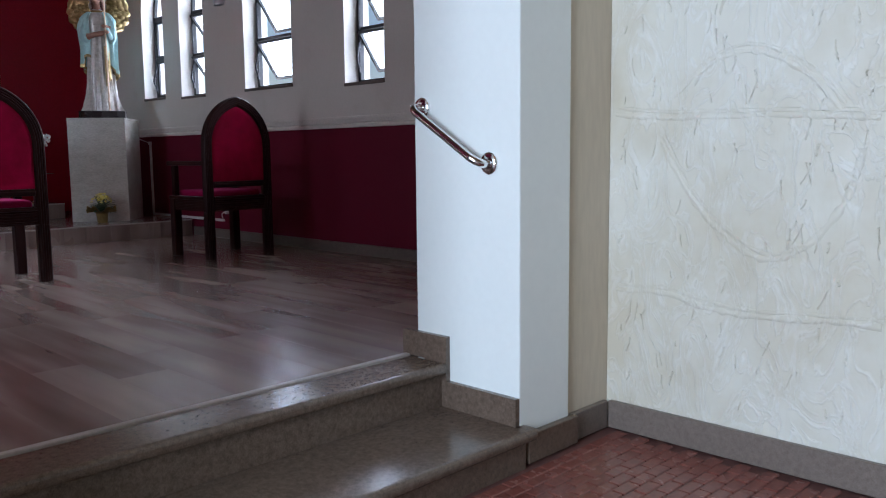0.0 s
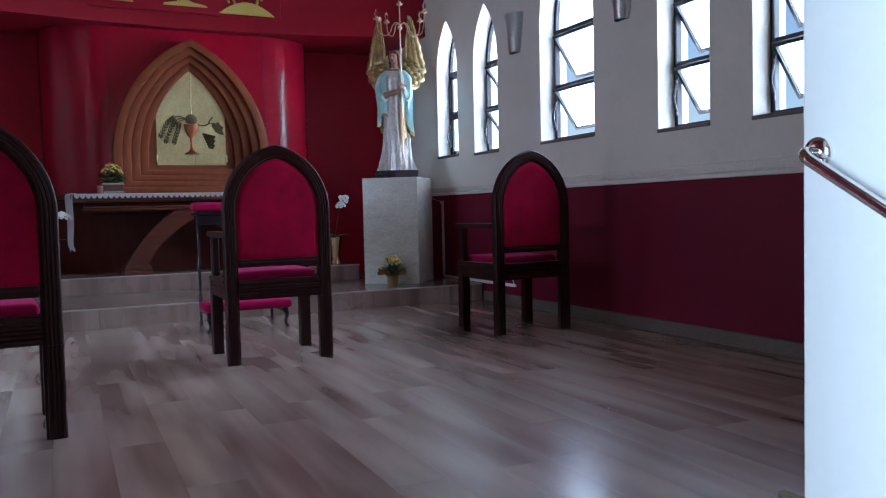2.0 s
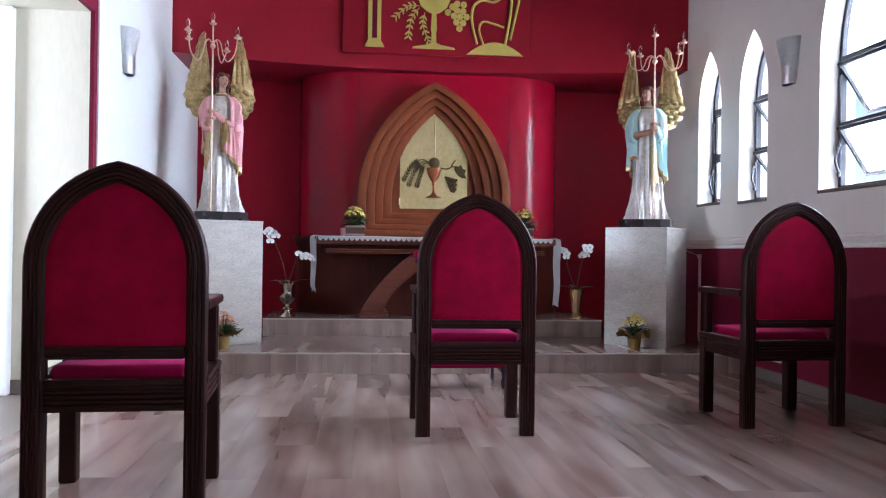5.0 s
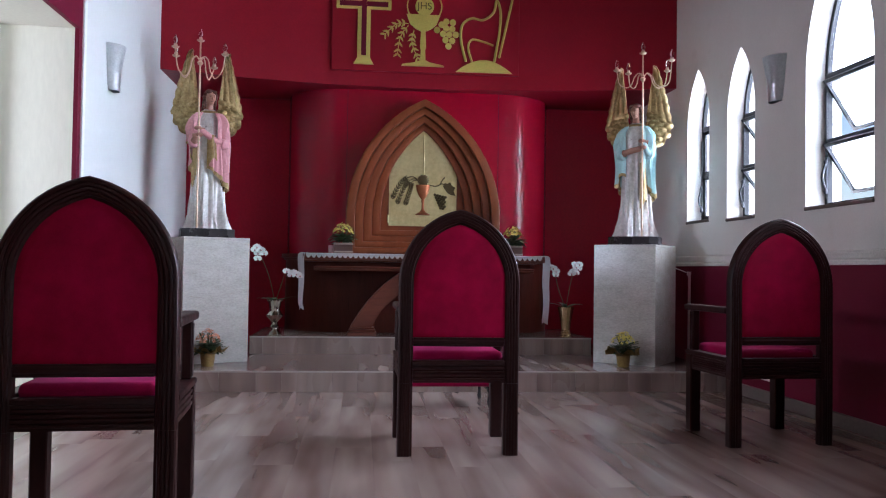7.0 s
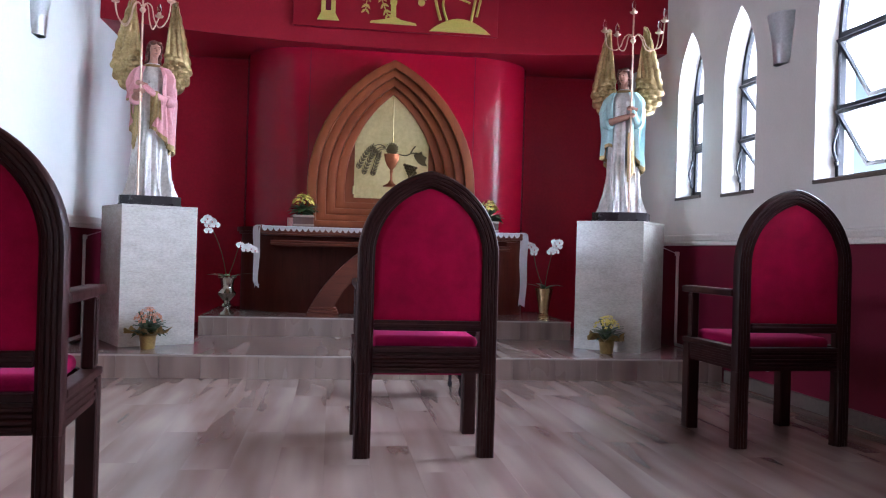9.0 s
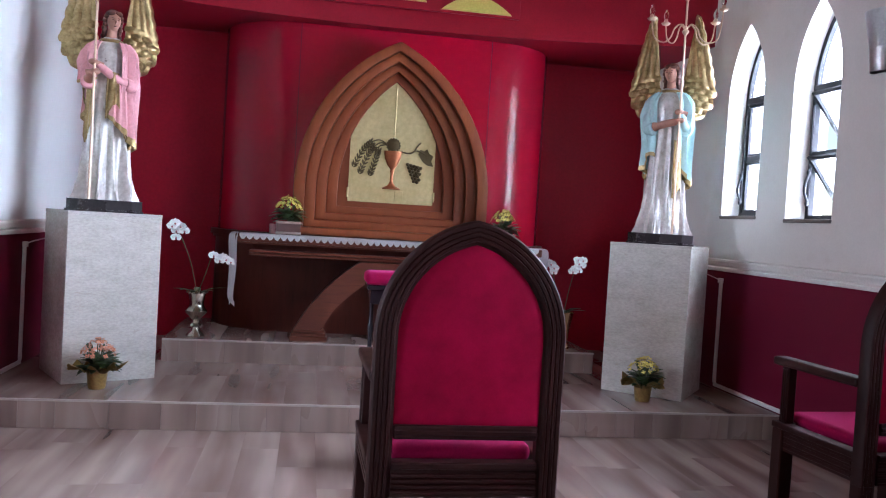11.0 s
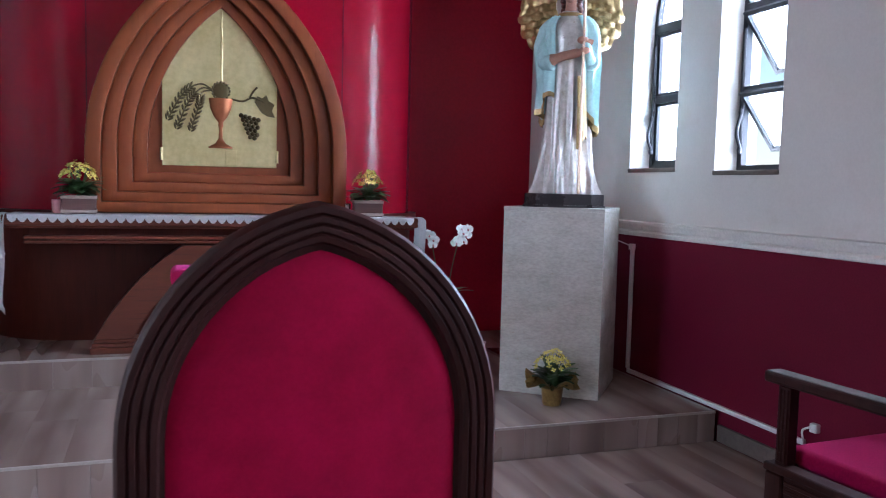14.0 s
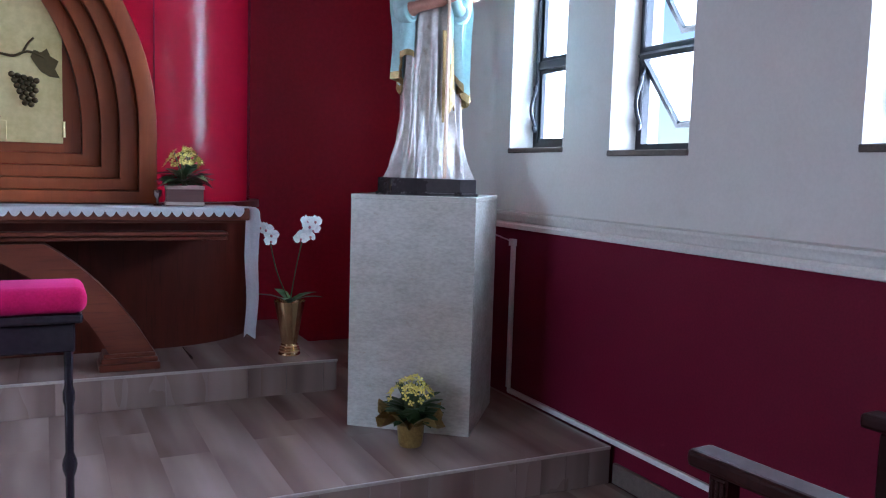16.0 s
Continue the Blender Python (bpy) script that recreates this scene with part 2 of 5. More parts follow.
M["wrap"] = surf("gold_organza_wrap", (0.21, 0.125, 0.035), (0.40, 0.27, 0.085), 14, 90, 0.4, 0.5, 0.3, 0.3)
M["box_wood"] = wood("weathered_wood_box", (0.22, 0.16, 0.13), (0.32, 0.25, 0.21), (0.42, 0.34, 0.29), 0, 0.5)
M["box_dark"] = wood("dark_box_panel", (0.05, 0.022, 0.018), (0.08, 0.035, 0.03), (0.12, 0.055, 0.045), 0, 0.4)
M["plastic"] = surf("white_plastic_conduit", (0.68, 0.66, 0.64), (0.74, 0.72, 0.70), 8, 80, 0.4)
M["shade"] = surf("frosted_grey_glass_shade", (0.66, 0.68, 0.68), (0.74, 0.76, 0.76), 6, 60, 0.3, 0.4)
M["tile"] = surf("red_ceramic_tile", (0.16, 0.045, 0.034), (0.26, 0.085, 0.065), 9, 60, 0.2, 0.32, relief=0.1, vary=True)
M["grout"] = surf("brown_grout", (0.10, 0.035, 0.03), (0.15, 0.06, 0.048), 20, 80, 0.7)
M["outside"] = surf("pale_outdoor_ground", (0.32, 0.30, 0.26), (0.42, 0.40, 0.36), 0.6, 6, 0.85, 0.95, depth=0.02)


def glass_mat(name, tint, rough):
    m, nt, b = node_mat(name)
    b.inputs["Base Color"].default_value = (*tint, 1)
    b.inputs["Transmission Weight"].default_value = 1.0
    b.inputs["IOR"].default_value = 1.45
    nt.links.new(ramp(nt, noise_tex(nt, coords(nt, (1, 1, 1), True), 40, 3), ((0.3, (rough,) * 3), (0.7, (rough + 0.05,) * 3))), b.inputs["Roughness"])
    return m


M["glass"] = glass_mat("window_glass", (0.95, 0.97, 1.0), 0.0)
M["bulb"] = glass_mat("clear_bulb_glass", (0.95, 0.93, 0.9), 0.02)


def plaster_relief():
    """Trowelled cream plaster: thin wandering ridges and upright strokes over broad patches."""
    m, nt, b = node_mat("trowelled_cream_plaster")
    up = coords(nt, (4.5, 4.5, 2.0), False)
    n = nt.nodes.new("ShaderNodeTexNoise")
    n.inputs["Scale"].default_value, n.inputs["Detail"].default_value, n.inputs["Distortion"].default_value = 1.6, 5.0, 1.4
    nt.links.new(up, n.inputs["Vector"])
    ridge = ramp(nt, n.outputs["Fac"], ((0.44, (0, 0, 0)), (0.475, (0.75,) * 3), (0.49, (0.1,) * 3), (0.53, (0.3,) * 3), (0.56, (0.9,) * 3), (0.58, (0.2,) * 3)))
    stroke = noise_tex(nt, coords(nt, (26, 26, 3.5), False), 1.0, 4, 0.6)
    broad = noise_tex(nt, coords(nt, (1, 1, 1), False), 1.9, 5)
    col = ramp(nt, broad, ((0.36, (0.58, 0.52, 0.39)), (0.60, (0.73, 0.71, 0.62))))
    col = mix(nt, 0.3, col, ramp(nt, ridge, ((0.1, (0.58, 0.55, 0.46)), (0.8, (0.78, 0.78, 0.76)))))
    nt.links.new(col, b.inputs["Base Color"])
    b.inputs["Roughness"].default_value = 0.55
    both = mix(nt, 0.35, ridge, ramp(nt, stroke, ((0.3, (0, 0, 0)), (0.7, (1, 1, 1)))))
    bump(nt, b, both, 0.5, 0.01)
    return m


M["trowelled"] = plaster_relief()

# ---- mesh helpers ----


def part(name, bm, material, parent=None, label="", smooth=False):
    """Links a bmesh as one mesh object, under a thing where there is one."""
    me = bpy.data.meshes.new(name)
    bmesh.ops.recalc_face_normals(bm, faces=bm.faces)
    for f in bm.faces:
        f.smooth = smooth
    if smooth:
        for e in bm.edges:
            e.smooth = len(e.link_faces) == 2 and e.calc_face_angle(0.0) < radians(38)
    bm.to_mesh(me)
    bm.free()
    mats = material if isinstance(material, (list, tuple)) else [material]
    for k in mats:
        me.materials.append(M[k])
    ob = new(name, me)
    if parent is not None:
        ob.parent = parent
    if label:
        ob["label"] = label
    return ob


def thing(name, m, label, category, group=""):
    ob = new(name)
    ob.empty_display_size = 0.1
    ob.matrix_basis = m
    return tagged(ob, label, category, group)


def box(bm, x0, x1, y0, y1, z0, z1, bev=0.0, seg=1):
    r = bmesh.ops.create_cube(bm, size=1.0)
    for v in r["verts"]:
        v.co = Vector((x0 + (v.co.x + 0.5) * (x1 - x0), y0 + (v.co.y + 0.5) * (y1 - y0), z0 + (v.co.z + 0.5) * (z1 - z0)))
    if bev:
        es = list({e for v in r["verts"] for e in v.link_edges})
        bmesh.ops.bevel(bm, geom=es, offset=bev, segments=seg, profile=0.5, affect="EDGES")
    return bm


def boxed(*args, **kw):
    return box(bmesh.new(), *args, **kw)


def prism(bm, pts, d0, d1, plane="xz"):
    """A flat outline pushed through from d0 to d1 along the axis that is left."""
    def at(p, d):
        return {"xz": (p[0], d, p[1]), "yz": (d, p[0], p[1]), "xy": (p[0], p[1], d)}[plane]
    a = [bm.verts.new(at(p, d0)) for p in pts]
    b = [bm.verts.new(at(p, d1)) for p in pts]
    bm.faces.new(a)
    bm.faces.new(b[::-1])
    n = len(pts)
    for i in range(n):
        bm.faces.new((a[i], b[i], b[(i + 1) % n], a[(i + 1) % n]))
    return bm


def ring(bm, outer, inner, d0, d1, plane="xz", closed=True):
    """A flat band between two outlines of equal length, with thickness."""
    def at(p, d):
        return {"xz": (p[0], d, p[1]), "yz": (d, p[0], p[1]), "xy": (p[0], p[1], d)}[plane]
    vs = [[bm.verts.new(at(p, d)) for p in q] for q in (outer, inner) for d in (d0, d1)]
    n = len(outer)
    for i in range(n if closed else n - 1):
        j = (i + 1) % n
        o0, o1, i0, i1 = vs
        for quad in ((o0[i], o0[j], o1[j], o1[i]), (i0[i], i1[i], i1[j], i0[j]), (o0[i], i0[i], i0[j], o0[j]), (o1[i], o1[j], i1[j], i1[i])):
            bm.faces.new(quad)
    if not closed:
        for k in (0, n - 1):
            bm.faces.new((vs[0][k], vs[1][k], vs[3][k], vs[2][k]))
    return bm


def softened(bm, width):
    """Rounds the sharp edges of a closed shape a little."""
    bm.normal_update()
    es = [e for e in bm.edges if len(e.link_faces) == 2 and e.calc_face_angle(0.0) > radians(50)]
    bmesh.ops.bevel(bm, geom=es, offset=width, segments=2, profile=0.5, affect="EDGES")
    return bm


def lathe(bm, prof, seg=24, cx=0.0, cy=0.0, sx=1.0, sy=1.0):
    rows = []
    for r, z in prof:
        rows.append([bm.verts.new((cx + sx * r * math.cos(2 * math.pi * k / seg), cy + sy * r * math.sin(2 * math.pi * k / seg), z)) for k in range(seg)])
    for a, b in zip(rows, rows[1:]):
        for k in range(seg):
            bm.faces.new((a[k], a[(k + 1) % seg], b[(k + 1) % seg], b[k]))
    bm.faces.new(rows[0][::-1])
    bm.faces.new(rows[-1])
    return bm


def tube(bm, pts, rad, seg=10, mat_index=0):
    """A round bar along points; rad is a number or one for each point."""
    pts = [Vector(p) for p in pts]
    rads = rad if isinstance(rad, (list, tuple)) else [rad] * len(pts)
    rows, side = [], None
    for i, p in enumerate(pts):
        d = (pts[min(i + 1, len(pts) - 1)] - pts[max(i - 1, 0)]).normalized()
        if side is None:
            side = d.orthogonal().normalized()
        side = (side - d * side.dot(d)).normalized()
        up = d.cross(side)
        rows.append([bm.verts.new(p + rads[i] * (math.cos(2 * math.pi * k / seg) * side + math.sin(2 * math.pi * k / seg) * up)) for k in range(seg)])
    fs = []
    for a, b in zip(rows, rows[1:]):
        for k in range(seg):
            fs.append(bm.faces.new((a[k], a[(k + 1) % seg], b[(k + 1) % seg], b[k])))
    fs += [bm.faces.new(rows[0][::-1]), bm.faces.new(rows[-1])]
    for f in fs:
        f.material_index = mat_index
    return bm


def bend(pts, n=8):
    """A smooth line through the given points."""
    pts = [Vector(p) for p in pts]
    out = []
    for i in range(len(pts) - 1):
        p0, p1, p2, p3 = pts[max(i - 1, 0)], pts[i], pts[i + 1], pts[min(i + 2, len(pts) - 1)]
        for k in range(n):
            t = k / n
            out.append(0.5 * (2 * p1 + (p2 - p0) * t + (2 * p0 - 5 * p1 + 4 * p2 - p3) * t * t + (3 * p1 - p0 - 3 * p2 + p3) * t ** 3))
    return out + [pts[-1]]


def ball(bm, c, rx, ry, rz, u=12, v=8, mat_index=0, m=None):
    r = bmesh.ops.create_uvsphere(bm, u_segments=u, v_segments=v, radius=1.0)
    for w in r["verts"]:
        p = Vector((w.co.x * rx, w.co.y * ry, w.co.z * rz))
        w.co = Vector(c) + (m @ p if m else p)
    for f in {f for w in r["verts"] for f in w.link_faces}:
        f.material_index = mat_index
    return bm


def gothic(cx, a, spring, apex, n=10):
    """The pointed arch from the left spring over the apex to the right spring."""
    h = apex - spring
    r = (a * a + h * h) / (2 * a)
    top = math.asin(min(1.0, h / r))
    left = [(cx - a + r - r * math.cos(top * k / n), spring + r * math.sin(top * k / n)) for k in range(n + 1)]
    return left + [(2 * cx - x, z) for x, z in left[-2::-1]]


def sweep(bm, path, prof, closed=False):
    """A moulding: a profile of (inward, depth) along a path in x and z; inward is to the right of the way."""
    n, rows = len(path), []
    P = [Vector((p[0], p[1])) for p in path]
    for i in range(n):
        a = P[i - 1] if (i > 0 or closed) else P[i]
        b = P[(i + 1) % n] if (i < n - 1 or closed) else P[i]
        d1, d2 = P[i] - a, b - P[i]
        d1 = d1.normalized() if d1.length > 1e-6 else d2.normalized()
        d2 = d2.normalized() if d2.length > 1e-6 else d1
        n1, n2 = Vector((d1.y, -d1.x)), Vector((d2.y, -d2.x))
        m = (n1 + n2).normalized()
        m = m / max(0.4, m.dot(n1))
        rows.append([bm.verts.new((P[i].x + m.x * u, d, P[i].y + m.y * u)) for u, d in prof])
    k = len(prof)
    for i in range(n if closed else n - 1):
        a, b = rows[i], rows[(i + 1) % n]
        for j in range(k):
            bm.faces.new((a[j], a[(j + 1) % k], b[(j + 1) % k], b[j]))
    if not closed:
        bm.faces.new(rows[0][::-1])
        bm.faces.new(rows[-1])
    return bm

# ---- structure ----
WEST, EAST, BACK, TOP = -0.71, 4.15, 10.10, 4.6
THICK = 0.26
STEP1, STEP2 = 7.66, 8.90
MID = 1.735


def setting(name, bm, material, label, category, smooth=False):
    return tagged(part(name, bm, material, smooth=smooth), label, category, kind="structure")


# windows of the east wall: from, to, sill, spring, apex
WINDOWS = [
    (8.16, 8.635, 1.425, 2.28, 2.80, 0.0),
    (7.335, 7.81, 1.405, 2.25, 2.78, 38.0),
    (5.87, 6.615, 1.41, 2.30, 3.17, 34.0),
    (4.68, 5.155, 1.365, 2.22, 2.75, 36.0),
    (3.86, 4.335, 1.36, 2.22, 2.75, 36.0),
]
RAIL = 1.03

bm = bmesh.new()
cuts = sorted(WINDOWS)
edge = 2.35
for y0, y1, sill, spring, apex, _ in cuts:
    box(bm, EAST, EAST + THICK, edge, y0, RAIL, TOP)
    box(bm, EAST, EAST + THICK, y0, y1, RAIL, sill)
    arch = gothic((y0 + y1) / 2, (y1 - y0) / 2, spring, apex, 12)
    prism(bm, [(y0, TOP)] + arch + [(y1, TOP)], EAST, EAST + THICK, "yz")
    edge = y1
box(bm, EAST, EAST + THICK, edge, BACK + 0.2, RAIL, TOP)
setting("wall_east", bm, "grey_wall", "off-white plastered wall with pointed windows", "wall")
setting("wainscot_east", boxed(EAST - 0.004, EAST + THICK, 2.35, BACK + 0.2, -0.5, RAIL), "maroon", "maroon painted lower wall", "wall")


def rail_profile(side):
    """A cream chair rail of three stepped mouldings, out from a wall."""
    p = [(0.0, 1.015), (0.018, 1.02), (0.022, 1.04), (0.014, 1.052), (0.024, 1.06), (0.03, 1.078), (0.036, 1.09), (0.036, 1.102), (0.0, 1.108)]
    return [(side[0] - side[1] * d, z) for d, z in p]


setting("trim_east", prism(bmesh.new(), rail_profile((EAST, 1)), 2.35, BACK, "xz"), "cream_trim", "cream stepped chair rail moulding on the wall", "trim")
setting("baseboard_east", boxed(EAST - 0.022, EAST, 2.35, STEP1 - 0.004, 0.0, 0.088, bev=0.004), "dark_base", "brown stone baseboard along the wall", "baseboard")

# west wall with the opening to the side room
OPEN0, OPEN1, OPENZ = 4.7, 6.82, 2.49
bm = bmesh.new()
box(bm, WEST - 0.25, WEST, 2.35, OPEN0, -0.5, TOP)
box(bm, WEST - 0.03, WEST, OPEN0, OPEN1, OPENZ, TOP)
setting("wall_west", bm, "maroon", "maroon painted wall with an opening to a side room", "wall")
setting("wall_west_altar", boxed(WEST - 0.25, WEST, OPEN1 + 0.11, BACK + 0.2, RAIL, TOP), "cool_white", "white plastered wall beside the altar", "wall")
setting("wainscot_west", boxed(WEST - 0.25, WEST + 0.004, OPEN1 + 0.11, BACK + 0.2, -0.5, RAIL), "maroon", "maroon painted lower wall", "wall")
setting("opening_lintel", boxed(WEST - 0.252, WEST - 0.031, OPEN0, OPEN1, OPENZ, TOP), "beige_wall", "beige painted lintel of the opening", "wall")
setting("opening_jamb", boxed(WEST - 0.03, WEST - 0.002, OPEN1, OPEN1 + 0.06, -0.5, TOP), "maroon", "maroon painted jamb of the opening", "trim")
setting("trim_west", boxed(WEST - 0.25, WEST + 0.012, OPEN1 + 0.06, OPEN1 + 0.11, -0.5, TOP, bev=0.006, seg=2), "white_wall", "white upright moulding beside the opening", "trim")
setting("trim_west_rail", prism(bmesh.new(), rail_profile((WEST, -1)), OPEN1 + 0.112, BACK, "xz"), "cream_trim", "cream stepped chair rail moulding on the wall", "trim")
# the side room
setting("side_room_wall_north", boxed(-3.2, WEST - 0.031, OPEN1 + 0.004, OPEN1 + 0.058, -0.3, 3.0), "beige_wall", "beige plastered wall of the side room", "wall")
setting("side_room_wall_south", boxed(-3.2, WEST - 0.252, 3.6, 3.8, -0.3, 3.0), "beige_wall", "beige plastered wall of the side room", "wall")
bm = bmesh.new()
box(bm, -3.4, -3.2, 3.6, 4.6, -0.3, 3.0)
box(bm, -3.4, -3.2, 6.3, 7.02, -0.3, 3.0)
box(bm, -3.4, -3.2, 4.6, 6.3, -0.3, 0.9)
box(bm, -3.4, -3.2, 4.6, 6.3, 2.3, 3.0)
setting("side_room_wall_west", bm, "beige_wall", "unseen beige plastered wall with an added window hole", "wall")
setting("side_room_ceiling", boxed(-3.4, WEST - 0.252, 3.6, 7.02, 2.495, 2.6), "beige_wall", "beige ceiling of the side room", "ceiling")
setting("side_room_floor", boxed(-3.4, WEST, 3.6, 7.02, -0.12, -0.004), "base_stone", "grey stone floor of the side room", "floor")
setting("side_room_baseboard", boxed(-3.2, WEST - 0.252, OPEN1 - 0.016, OPEN1 + 0.004, -0.004, 0.09), "dark_base", "dark stone baseboard", "baseboard")
setting("door_frame_side_room", boxed(-1.30, -1.20, OPEN1 - 0.07, OPEN1 + 0.002, -0.004, 2.49, bev=0.012, seg=2), "white_wall", "white door frame in the side room", "door frame")

# altar end: recess wall, curved middle block, curved beam
setting("wall_north", boxed(WEST - 0.25, EAST + THICK, BACK, BACK + 0.2, -0.5, TOP), "red_recess", "red lacquered wall behind the altar", "wall")
FLAT0, FLAT1, FRONT, RAD = 0.98, 2.50, 9.45, 0.62


def block_outline(out=0.0, n=14):
    """The plan of the middle block, with its two rounded corners, pushed out by some metres."""
    r = RAD + out
    cy = FRONT + RAD
    left = [(FLAT0 - r * math.cos(math.pi / 2 * k / n), cy - r * math.sin(math.pi / 2 * k / n)) for k in range(n + 1)]
    right = [(FLAT1 + r * math.sin(math.pi / 2 * k / n), cy - r * math.cos(math.pi / 2 * k / n)) for k in range(n + 1)]
    return [(left[0][0], BACK - 0.002)] + left + right + [(right[-1][0], BACK - 0.002)]


BEAM = 2.74
bm = prism(bmesh.new(), block_outline(), 1.095, BEAM - 0.002, "xy")
block = setting("altar_wall_block", bm, "red_wall", "red lacquered wall block with rounded corners", "wall", smooth=True)
for x in (FLAT0, FLAT1):
    part("panel_joint", boxed(x - 0.003, x + 0.003, FRONT - 0.003, FRONT + 0.002, 1.1, BEAM - 0.004), "maroon", block)
setting("altar_wall_base", prism(bmesh.new(), block_outline(0.012), 0.32, 1.03, "xy"), "altar_dark", "dark mahogany panelled base behind the altar", "wall panel", smooth=True)
bm = prism(bmesh.new(), block_outline(0.055), 1.055, 1.094, "xy")
prism(bm, block_outline(0.035), 1.031, 1.054, "xy")
setting("altar_wall_ledge", bm, "altar_dark", "dark wooden ledge round the wall block", "trim", smooth=True)


def beam_y(x):
    r = 7.24
    return 9.33 - r + math.sqrt(r * r - (x - 1.72) ** 2)


xs = [WEST + 0.001 + (EAST - WEST - 0.002) * k / 36 for k in range(37)]
bm = prism(bmesh.new(), [(x, beam_y(x)) for x in xs] + [(EAST - 0.001, BACK - 0.003), (WEST + 0.001, BACK - 0.003)], BEAM, TOP, "xy")
beam = setting("altar_beam", bm, "red_matte", "red painted curved beam over the altar", "beam", smooth=True)

# floors and steps
def plank_mesh(name, w, l, t, material):
    bm = boxed(-w / 2, w / 2, -l / 2, l / 2, -t, 0, bev=0.0003)
    me = bpy.data.meshes.new(name)
    bm.to_mesh(me)
    bm.free()
    me.materials.append(M[material])
    return me


EDGE = 2.36
floor = setting("floor", boxed(WEST, EAST - 0.006, EDGE, STEP1 + 0.02, -0.16, -0.012), "joint", "greyish brown wood laminate plank floor", "floor")
step_one = setting("altar_step_lower", boxed(WEST + 0.006, EAST - 0.03, STEP1 + 0.012, BACK - 0.004, -0.1, 0.148), "joint", "lower altar step clad in wood laminate", "step")
step_two = setting("altar_step_upper", boxed(0.138, 3.315, STEP2 + 0.012, BACK - 0.006, 0.149, 0.308), "joint", "upper altar step clad in wood laminate", "step")

# granite steps down to the nave
NAVE = -0.32
bm = boxed(WEST, 2.18, 2.12, EDGE - 0.03, -0.045, -0.001, bev=0.016, seg=3)
setting("granite_nosing", bm, "granite", "polished brown granite nosing of the top step", "step")
setting("floor_edge_strip", boxed(WEST, 2.18, EDGE - 0.03, EDGE, -0.02, 0.004, bev=0.003), "edge_strip", "pale metal strip at the edge of the wood floor", "trim")
setting("granite_riser", boxed(WEST, 2.18, 2.155, EDGE, -0.176, -0.046), "granite", "brown granite riser", "step")
setting("granite_step", boxed(WEST, 2.24, 1.72, 2.20, -0.222, -0.177, bev=0.018, seg=3), "granite", "polished brown granite step", "step")
setting("granite_riser_lower", boxed(WEST, 2.2, 1.755, 2.20, NAVE - 0.1, -0.223), "granite", "brown granite lower riser", "step")

# pier with the grab bar, nave walls and floor
PIER = 2.20
setting("pier", boxed(PIER, 2.50, 1.785, 2.31, -0.5, TOP, bev=0.006, seg=2), "white_wall", "white painted pier beside the steps", "pier")
setting("wall_nave_front", boxed(2.50, 4.5, 1.80, 2.345, -0.5, TOP), "tan_wall", "beige painted wall beside the pier", "wall")
setting("wall_nave_east", boxed(2.785, 3.0, -7.0, 1.798, -0.5, TOP), "trowelled", "cream trowelled plaster wall with relief strokes", "wall")
wall_relief = bpy.data.objects["wall_nave_east"]


def plaster_ridge(bm, pts, wide, high, rnd):
    """A low trowelled ridge on the nave wall, of uneven width."""
    line = bend([(2.785, y, z) for y, z in pts], 7)
    k0 = len(bm.verts)
    tube(bm, line, [wide * (0.55 + 0.9 * rnd.random()) for _ in line], 8)
    bm.verts.ensure_lookup_table()
    for v in bm.verts[k0:]:
        v.co.x = 2.785 + (v.co.x - 2.785) * high / wide


rnd = random.Random(31)
for arc in (((1.573, 0.84), (1.429, 0.61), (1.251, 0.455), (1.129, 0.425), (1.0, 0.502), (0.9, 0.647), (0.86, 0.80)),
            ((1.531, 1.006), (1.378, 1.117), (1.215, 1.141), (1.041, 1.052), (0.93, 0.93)),
            ((1.774, 0.948), (1.6, 0.93), (1.394, 0.924), (1.091, 0.92), (0.812, 0.90)),
            ((1.761, 0.252), (1.535, 0.259), (1.38, 0.225), (1.202, 0.216), (0.916, 0.235), (0.779, 0.236))):
    bm = bmesh.new()
    plaster_ridge(bm, arc, 0.011, 0.0038, rnd)
    plaster_ridge(bm, [(y - 0.012, z + 0.016 + 0.01 * rnd.random()) for y, z in arc], 0.006, 0.003, rnd)
    part("plaster_ridge", bm, "trowelled", wall_relief, smooth=True)
bm = bmesh.new()
for k in range(150):
    y, z, tilt = rnd.uniform(0.72, 1.76), rnd.uniform(-0.15, 1.75), rnd.uniform(-0.5, 0.35)
    l = rnd.uniform(0.02, 0.075)
    plaster_ridge(bm, [(y, z), (y + tilt * l * 0.6 + rnd.uniform(-0.004, 0.004), z + l * 0.5), (y + tilt * l, z + l)], rnd.uniform(0.002, 0.0045), 0.004, rnd)
strokes = part("trowel_strokes", bm, "trowelled", wall_relief, smooth=True)
strokes["kind"] = "stuff"
setting("baseboard_nave_east", boxed(2.762, 2.786, -7.0, 1.776, NAVE, NAVE + 0.112, bev=0.003), "base_stone", "brownish granite baseboard", "baseboard")
setting("baseboard_nave_front", boxed(2.50, 2.762, 1.776, 1.80, NAVE, NAVE + 0.112, bev=0.003), "base_stone", "brown granite baseboard", "baseboard")
setting("baseboard_pier", boxed(2.22, 2.525, 1.755, 1.785, NAVE, NAVE + 0.112, bev=0.004), "granite", "brown granite baseboard at the pier's foot", "baseboard")
bm = bmesh.new()
